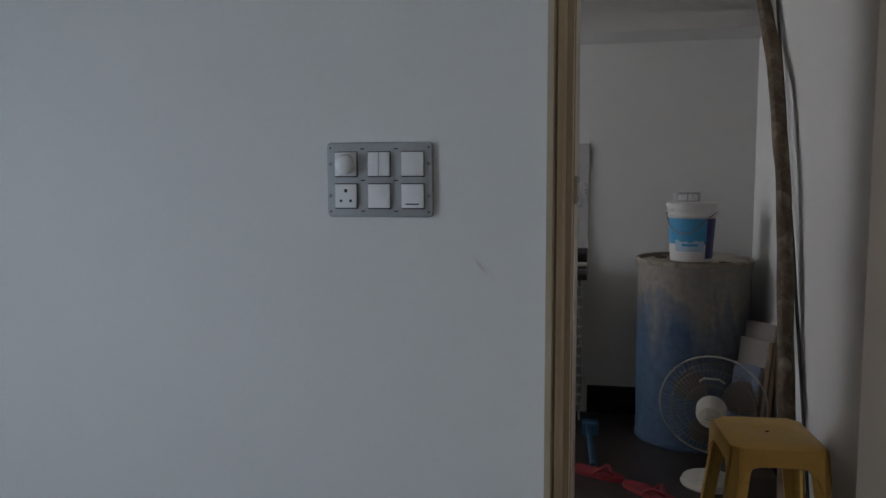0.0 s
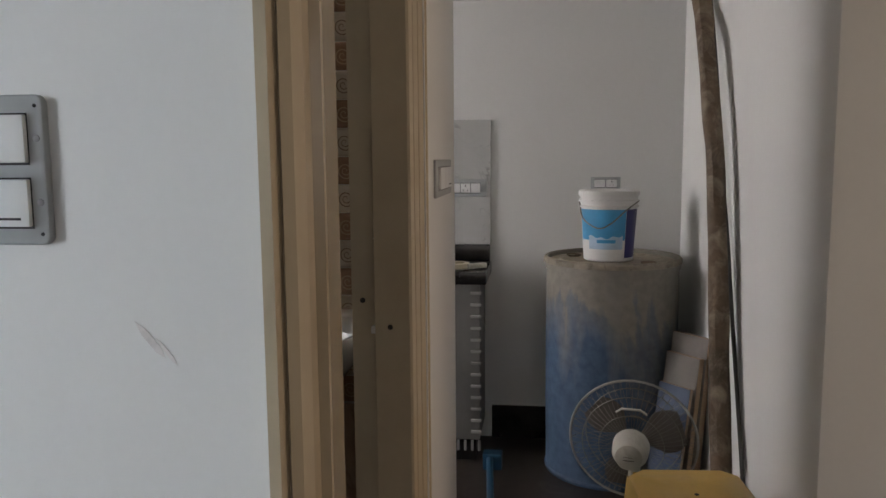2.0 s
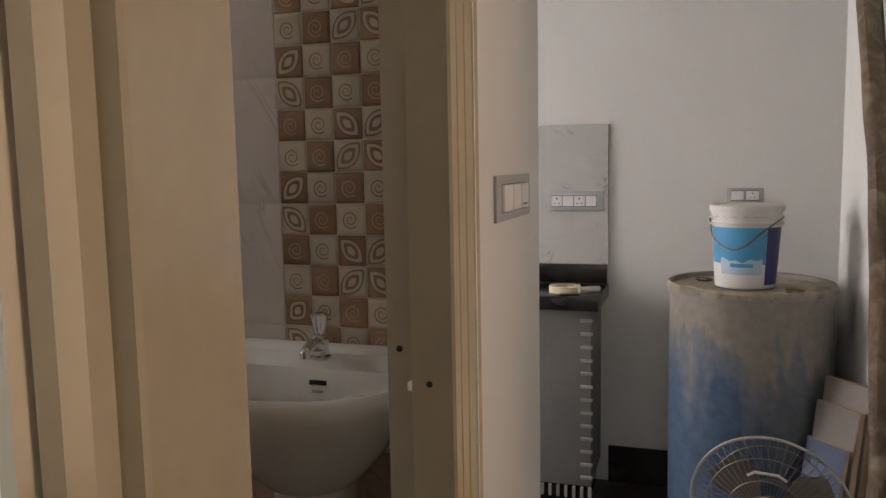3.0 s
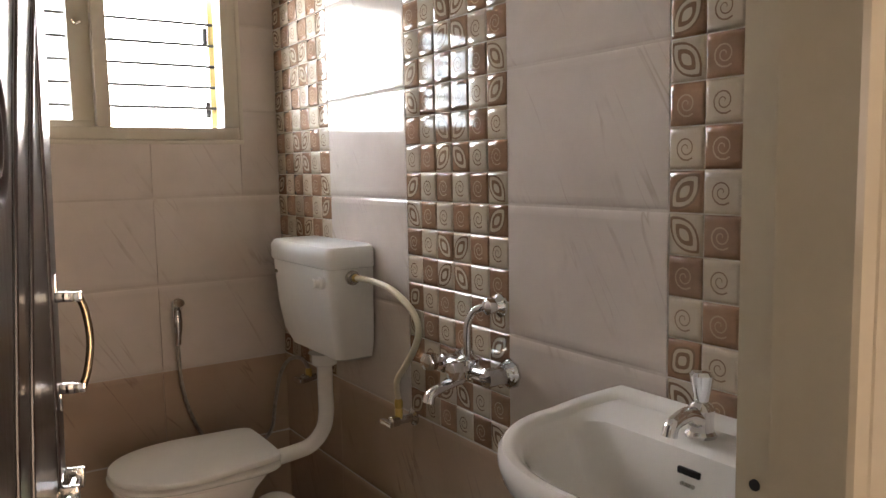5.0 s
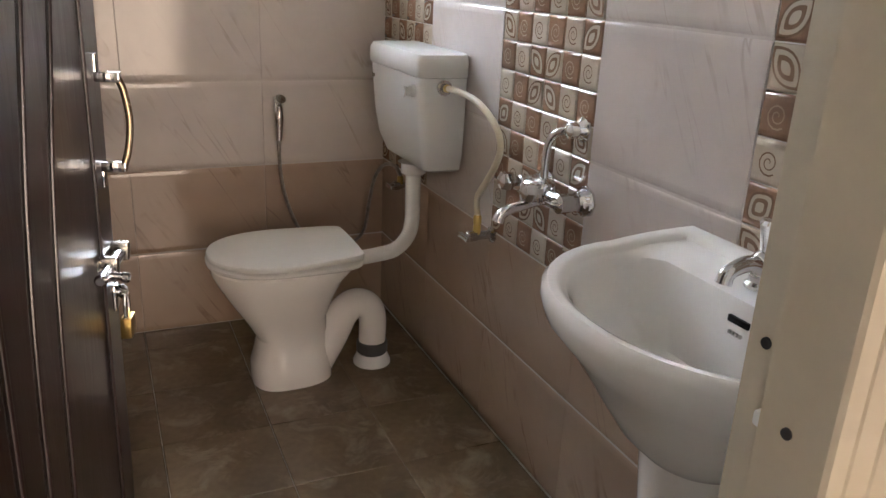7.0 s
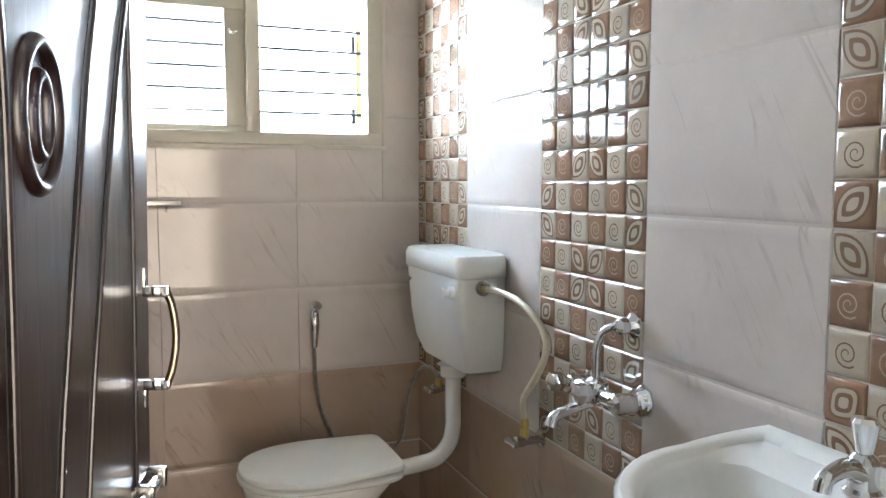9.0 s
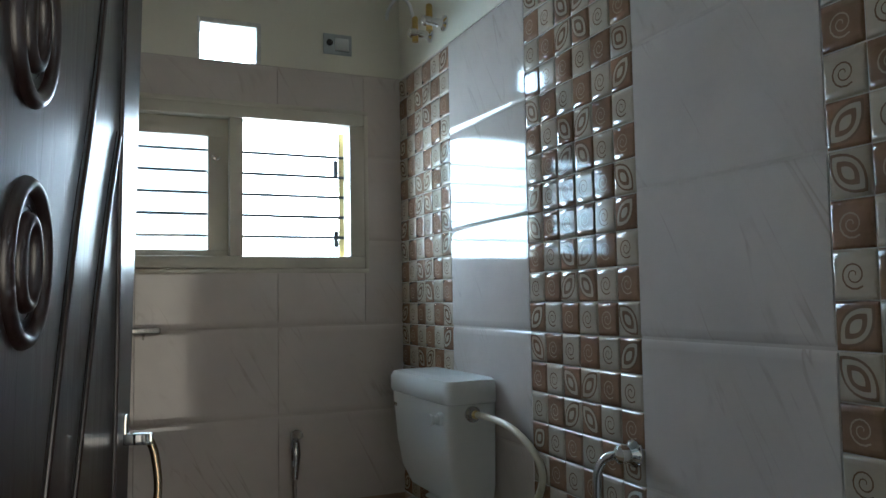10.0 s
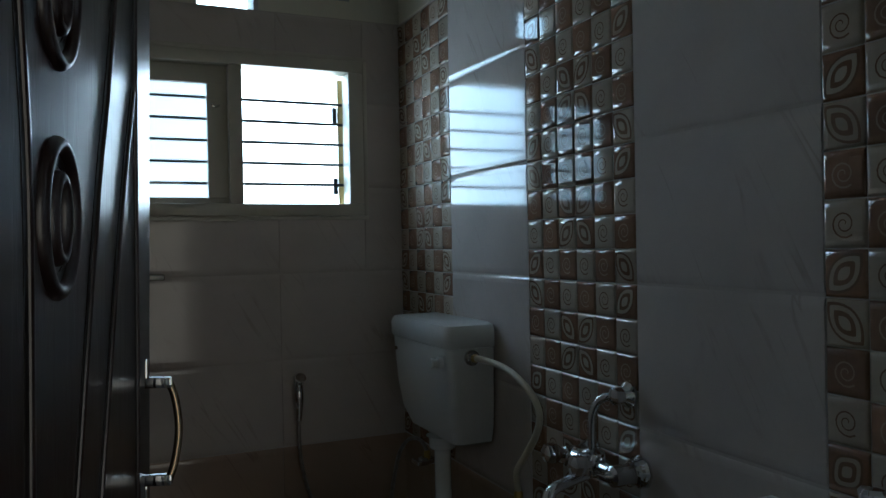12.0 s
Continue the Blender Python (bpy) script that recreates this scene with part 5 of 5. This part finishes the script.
def fan():
    f = thing("table_fan", (0.562, 3.11, 0), "cream table fan standing on the floor, switched off", "fan")
    C = Vector((0.0, 0.06, 0.315))
    ax = Vector((0.20, 0.96, 0.10)).normalized()            # the way it blows, towards the drum
    side = ax.cross(Vector((0, 0, 1))).normalized()
    up = side.cross(ax)
    R = 0.218

    def ring(r, off):
        return [C + ax * off + (side * math.cos(2 * math.pi * k / 40) + up * math.sin(2 * math.pi * k / 40)) * r for k in range(41)]

    bm = bmesh.new()
    lathe(bm, [(0.11, 0), (0.115, 0.008), (0.105, 0.03), (0.05, 0.045), (0.03, 0.05)], (-0.02, -0.03, 0), seg=28)
    part("base", bm, FAN, f)
    bm = bmesh.new()
    tube(bm, [(-0.01, -0.02, 0.045), (0, -0.005, 0.16), (0, 0.0, 0.27)], 0.02, 14)
    part("stem", bm, FAN, f)
    bm = bmesh.new()
    lathe(bm, [(0.02, -0.15), (0.045, -0.14), (0.06, -0.10), (0.063, -0.05), (0.055, -0.035)], C, ax, 24)
    motor = part("motor_housing", bm, FAN, f, "cream motor housing with vent slits")
    for k in range(6):
        bm = bmesh.new()
        p = C + ax * -0.11 + up * (0.005 + 0.009 * k) * 1.0
        block(bm, (-0.018, -0.001, -0.0015), (0.018, 0.001, 0.0015))
        m = Matrix.Translation(C + ax * (-0.151 + 0.004 * abs(k - 2.5)) + up * (0.011 * (k - 2.5))) @ Matrix((side, ax, up)).transposed().to_4x4()
        bm.transform(m)
        part("vent_slit", bm, DARK, motor, smooth=False)
    guard = bmesh.new()
    tube(guard, ring(R, 0.0), 0.0045, 6, False)
    g = part("guard_rim", guard, GUARD_RIM, f, "round wire guard rim")
    for r, off in ((0.17, -0.035), (0.11, -0.052), (0.17, 0.05), (0.06, 0.065)):
        bm = bmesh.new()
        tube(bm, ring(r, off), 0.0018, 5, False)
        part("guard_ring", bm, WIRE, g)
    n = 60
    for k in range(n):
        a = 2 * math.pi * k / n
        d = side * math.cos(a) + up * math.sin(a)
        bm = bmesh.new()
        tube(bm, [C + d * R, C + d * 0.205 + ax * -0.02, C + d * 0.15 + ax * -0.045, C + d * 0.058 + ax * -0.055], 0.0008, 4, False)
        part("guard_wire", bm, WIRE, g)
    for k in range(40):
        a = 2 * math.pi * (k + 0.5) / 40
        d = side * math.cos(a) + up * math.sin(a)
        bm = bmesh.new()
        tube(bm, [C + d * R, C + d * 0.2 + ax * 0.03, C + d * 0.13 + ax * 0.055, C + d * 0.04 + ax * 0.068], 0.0008, 4, False)
        part("guard_wire", bm, WIRE, g)
    bm = bmesh.new()
    tube(bm, [C + up * 0.125 + side * -0.05 + ax * -0.06, C + up * 0.145 + side * -0.03 + ax * -0.075, C + up * 0.145 + side * 0.03 + ax * -0.075, C + up * 0.125 + side * 0.05 + ax * -0.06], 0.004, 8, False)
    part("carry_grip", bm, FAN, g)
    bm = bmesh.new()
    lathe(bm, [(0.03, -0.03), (0.032, 0.02), (0.02, 0.035)], C, ax, 18)
    hub = part("hub", bm, BLADE, f)
    for k in range(3):
        a0 = radians(120 * k + 20)
        lo, hi = [], []
        for j in range(9):
            r = 0.03 + 0.155 * j / 8
            wdt = radians(12 + 38 * math.sin(math.pi * (0.1 + 0.8 * j / 8)))
            for lst, s, off in ((lo, -1, -0.012), (hi, 1, 0.016)):
                a = a0 + s * wdt * 0.7
                lst.append(C + ax * off + (side * math.cos(a) + up * math.sin(a)) * r)
        bm = bmesh.new()
        rings(bm, [lo, hi, [p + ax * 0.002 for p in hi], [p + ax * 0.002 for p in lo]], cap=False, closed=False)
        part("blade", bm, BLADE, hub, "grey plastic fan blade")


fan()


def floor_clutter():
    for x, y, a in ((0.08, 3.10, 62), (0.29, 2.93, 48)):
        s = thing("slipper", (x, y, 0), "red rubber slipper lying on the dark floor", "slipper", "red slippers", turn=a)
        bm = bmesh.new()
        rings(bm, [oval(0, 0, 0.043, 0.13, 0.13, z, 28, 2.2) for z in (0.0, 0.004, 0.012, 0.016)])
        part("sole", bm, RED, s)
        for sx in (-1, 1):
            bm = bmesh.new()
            tube(bm, [(sx * 0.04, 0.0, 0.012), (sx * 0.032, -0.04, 0.04), (0.0, -0.08, 0.018)], 0.007, 8)
            part("strap", bm, RED, s)
    b = thing("blue_handle", (0.055, 3.2, 0.0), "blue plastic broom handle lying on the floor", "broom", turn=0)
    bm = bmesh.new()
    tube(bm, [(0.01, -0.05, 0.018), (0.0, 0.12, 0.03), (-0.02, 0.40, 0.05)], 0.014, 10, False)
    part("handle", bm, BLUE, b)
    bm = bmesh.new()
    block(bm, (-0.05, 0.40, 0.0), (0.03, 0.46, 0.07), 0.006)
    part("broom_head", bm, BLUE, b)


floor_clutter()


def wall_marks():
    for at, d, r in (((-0.149, 1.1995, 1.144), (0.029, 0, -0.035), 0.0035), ((-0.128, 1.1995, 1.128), (0.02, 0, -0.026), 0.002)):
        m = thing("wall_smear", at, "faint reddish smear on the white wall", "stain", "wall smears")
        bm = bmesh.new()
        q = Vector(d)
        s = Vector((-q.z, 0, q.x)).normalized() * r
        p = [Vector((0, 0, 0)), s + q * 0.3, s + q * 0.8, q, q * 0.8 - s, q * 0.3 - s]
        rings(bm, [p, [v + Vector((0, -0.0006, 0)) for v in p]])
        part("smear", bm, SMEAR, m)


SMEAR = surface("faint_red_smear", (0.71, 0.675, 0.665), 0.7, big=40, vary=0.15, bump=0.0)
wall_marks()

# ---- tiles: plain wall tiles, floor tiles and mosaic strips ----
RIGHT = Matrix(((1, 0, 0, 0), (0, 0, -1, 0), (0, 1, 0, 0), (0, 0, 0, 1)))     # local x, y, z to world x, z, -y
FAR = Matrix(((0, 0, 1, 0), (1, 0, 0, 0), (0, 1, 0, 0), (0, 0, 0, 1)))        # local x, y, z to world y, z, x
LEFT = Matrix(((-1, 0, 0, 0), (0, 0, 1, 0), (0, 1, 0, 0), (0, 0, 0, 1)))
tile_meshes = {}


def flat_faced(me):
    """Keep the large upper faces plane between their rounded edges."""
    for p in me.polygons:
        if p.normal.z > 0.999:
            p.use_smooth = False
    return me


def tile_mesh(w, h, t, edge, material, name="tile", upright=None):
    """A slab with softly rounded upper edges, its middle at the origin, its face towards +z; upright is the rounding at its sides."""
    side = edge if upright is None else upright
    key = (round(w, 4), round(h, 4), t, edge, side, material.name)
    if key not in tile_meshes:
        def sq(k, z):
            return [Vector((sx * (w / 2 - k * side), sy * (h / 2 - k * edge), z)) for sx, sy in ((-1, -1), (1, -1), (1, 1), (-1, 1))]
        drop = min(edge, 0.007) * 0.55
        bm = bmesh.new()
        rings(bm, [sq(0, 0), sq(0, t - drop), sq(0.15, t - drop * 0.55), sq(0.45, t - drop * 0.2), sq(1.0, t)])
        tile_meshes[key] = flat_faced(mesh_of(name, bm, material))
    return tile_meshes[key]


def lay(parent, basis, at, w, h, t, edge, material, name="tile", gap=0.002, upright=None):
    ob = new(name, tile_mesh(w - (gap if upright is None else 0.0006), h - gap, t, edge, material, name, upright))
    ob.parent = parent
    ob.matrix_basis = Matrix.Translation(at) @ basis
    return ob


def cut(rect, hole):
    """What is left of a rectangle once a hole is taken out, as rectangles."""
    a, b, c, d = rect
    e, f, g, h = hole
    if e >= c or g <= a or f >= d or h <= b:
        return [rect]
    out = []
    if a < e:
        out.append((a, b, e, d))
    if g < c:
        out.append((g, b, c, d))
    a, c = max(a, e), min(c, g)
    if b < f:
        out.append((a, b, c, f))
    if h < d:
        out.append((a, h, c, d))
    return [r for r in out if r[2] - r[0] > 0.012 and r[3] - r[1] > 0.012]


ROW = 0.299
T = 0.008
right_wall = structure("wall_tiling_right", boxes(((XF, YB + 0.0022, ZF), (-0.139, 2.5285, 2.126))), GROUT, "beige marble tiled wall with mosaic strips")
far_wall = structure("wall_tiling_far", boxes(*(((XF - 0.0095, a, b), (XF + 0.005, c, d)) for a, b, c, d in cut((YL, ZF, YB + 0.007, 2.128), (WY0, WZ0, WY1, WZ1)))), GROUT, "beige marble tiled window wall")
left_wall = structure("wall_tiling_left", boxes(((XF, 1.3115, ZF), (-0.165, YL - 0.0005, 2.128))), GROUT, "beige marble tiled side wall")
S = [(XF, -1.972), (-1.5, -1.06), (-0.607, -0.165)]          # mosaic strips
for r in range(7):
    z0 = ZF + ROW * r
    if r < 2:
        cols = [(XF, -1.952), (-1.952, -1.5), (-1.5, -1.048), (-1.048, -0.596), (-0.596, -0.139)]
    else:
        cols = [(-1.972, -1.5), (-1.06, -0.607), (-0.165, -0.139)]
    for a, b in cols:
        lay(right_wall, RIGHT, ((a + b) / 2, YB + 0.0075, z0 + ROW / 2), b - a, ROW, T, 0.019, TILE if r > 1 else TILE_BROWN, upright=0.0012)
    for k in range(3):
        a, b = YB - 0.452 * (k + 1), YB - 0.452 * k
        for p in cut((max(a, YL), z0, b, z0 + ROW), (WY0, WZ0, WY1, WZ1)):
            lay(far_wall, FAR, (XF - 0.0005, (p[0] + p[2]) / 2, (p[1] + p[3]) / 2), p[2] - p[0], p[3] - p[1], T, 0.019, TILE if r > 1 else TILE_BROWN, upright=0.0012)
    for k in range(5):
        a = XF + 0.45 * k
        lay(left_wall, LEFT, (a + 0.225, YL - 0.0005, z0 + ROW / 2), 0.45, ROW, T * 0.9, 0.019, TILE if r > 1 else TILE_BROWN, upright=0.0012)
floor_bed = structure("bathroom_floor", boxes(((XF, YL, ZF - 0.007), (-0.139, YB, ZF - 0.005))), GROUT, "brown tiled wet bathroom floor")
for i in range(8):
    for j in range(4):
        x, y = -0.139 - 0.303 * i, YB - 0.302 * j
        lay(floor_bed, Matrix.Identity(4), (x - 0.1515 if i < 7 else x - 0.078, y - 0.151, ZF - 0.005), 0.303 if i < 7 else 0.155, 0.302, 0.005, 0.003, FLOOR_TILE)

PX, PZ = 0.0737, 0.0743


def mosaic_mesh(kind, ground):
    """One pillowed mosaic square with its raised printed motif; kinds: swirl, leaf, eye."""
    w, h, t = PX - 0.0011, PZ - 0.0011, 0.0095
    bm = bmesh.new()

    def oblong(i, j, z):
        return [Vector((sx * (w / 2 - i), sy * (h / 2 - j), z)) for sx, sy in ((-1, -1), (1, -1), (1, 1), (-1, 1))]

    rings(bm, [oblong(0, 0, 0), oblong(0, 0, t - 0.005), oblong(0.001, 0.0015, t - 0.0028), oblong(0.003, 0.006, t - 0.001), oblong(0.0055, 0.012, t)])
    z = t + 0.0003

    def flat(points, level, slot):
        f = bm.faces.new([bm.verts.new((x, y, z + level * 0.0004)) for x, y in points])
        f.material_index = slot

    if kind == "swirl":
        n = 26
        pts = []
        for k in range(n + 1):
            u = k / n
            a = radians(-20 + 690 * u)
            r = 0.0022 + 0.0195 * u ** 0.9
            pts.append((r * math.cos(a), r * math.sin(a), 0.0009 + 0.0006 * u))
        inner = [bm.verts.new((x * (1 - d / max(0.003, math.hypot(x, y))), y * (1 - d / max(0.003, math.hypot(x, y))), z)) for x, y, d in pts]
        outer = [bm.verts.new((x * (1 + d / max(0.003, math.hypot(x, y))), y * (1 + d / max(0.003, math.hypot(x, y))), z)) for x, y, d in pts]
        for k in range(n):
            f = bm.faces.new((inner[k], outer[k], outer[k + 1], inner[k + 1]))
            f.material_index = 1
    else:
        for level, (k, slot) in enumerate(((1.0, 1), (0.85, 2), (0.6, 1), (0.34, 2))):
            pts = []
            for q in range(24):
                a = 2 * math.pi * q / 24
                c, s = math.cos(a), math.sin(a)
                if kind == "leaf":                 # almond along the diagonal
                    u = 0.0425 * c
                    v = 0.025 * math.copysign(abs(s) ** 1.8, s)
                    x, y = (u - v) * 0.7071, (u + v) * 0.7071
                    lim = 0.031
                    x, y = max(-lim, min(lim, x)), max(-lim, min(lim, y))
                else:
                    x, y = 0.027 * math.copysign(abs(c) ** 0.62, c), 0.027 * math.copysign(abs(s) ** 0.62, s)
                    x, y = x * 0.96 + y * 0.1, y * 0.96 + x * 0.1
                pts.append((x * k, y * k))
            flat(pts, level, slot)
    light = ground == "white"
    line = MOS_DARK if light else MOS_LINE
    mats = [MOS_WHITE if light else MOS_BROWN, line if kind == "swirl" else MOS_DARK, MOS_WHITE]
    bmesh.ops.recalc_face_normals(bm, faces=bm.faces)
    me = bpy.data.meshes.new("mosaic_" + kind)
    bm.to_mesh(me)
    bm.free()
    for m in mats:
        me.materials.append(m)
    me.shade_smooth()
    me.set_sharp_from_angle(angle=radians(38))
    return flat_faced(me)


MOSAIC = {(k, g): mosaic_mesh(k, g) for k in ("swirl", "leaf", "eye") for g in ("white", "brown")}
for a, b in S:
    strip = tagged(new("mosaic_strip"), label="brown and ivory mosaic tile strip with flowers", kind="structure")
    strip.matrix_basis = Matrix.Translation((a, YB + 0.0075, 1.303))
    pitch = (b - a) / 6
    for r in range(-11, 9):
        for c in range(6):
            ground = "brown" if (c + r) % 2 == 0 else "white"
            leaf_row = r % 4 in (0, 1)
            turn, kind = 0, "swirl"
            if leaf_row and c in (0, 5):
                kind = "eye" if r % 12 == 4 else "leaf"
                turn = 0 if (c == 0) == (r % 4 == 0) else 90
            elif not leaf_row and c in (2, 3):
                kind = "leaf"
                turn = 0 if (c == 3) == (r % 4 == 2) else 90
            else:
                turn = (r * 7 + c * 3) % 5 * 4 - 8
            ob = new("mosaic_tile", MOSAIC[kind, ground])
            ob.parent = strip
            ob.matrix_basis = Matrix.Translation((pitch * (c + 0.5), 0, -PZ * (r + 0.5))) @ RIGHT @ pose(0, 0, 0, 0, 0, turn if kind != "swirl" else 0) @ Matrix.Diagonal((pitch / PX if kind == "swirl" or turn == 0 else 1, 1, 1, 1))
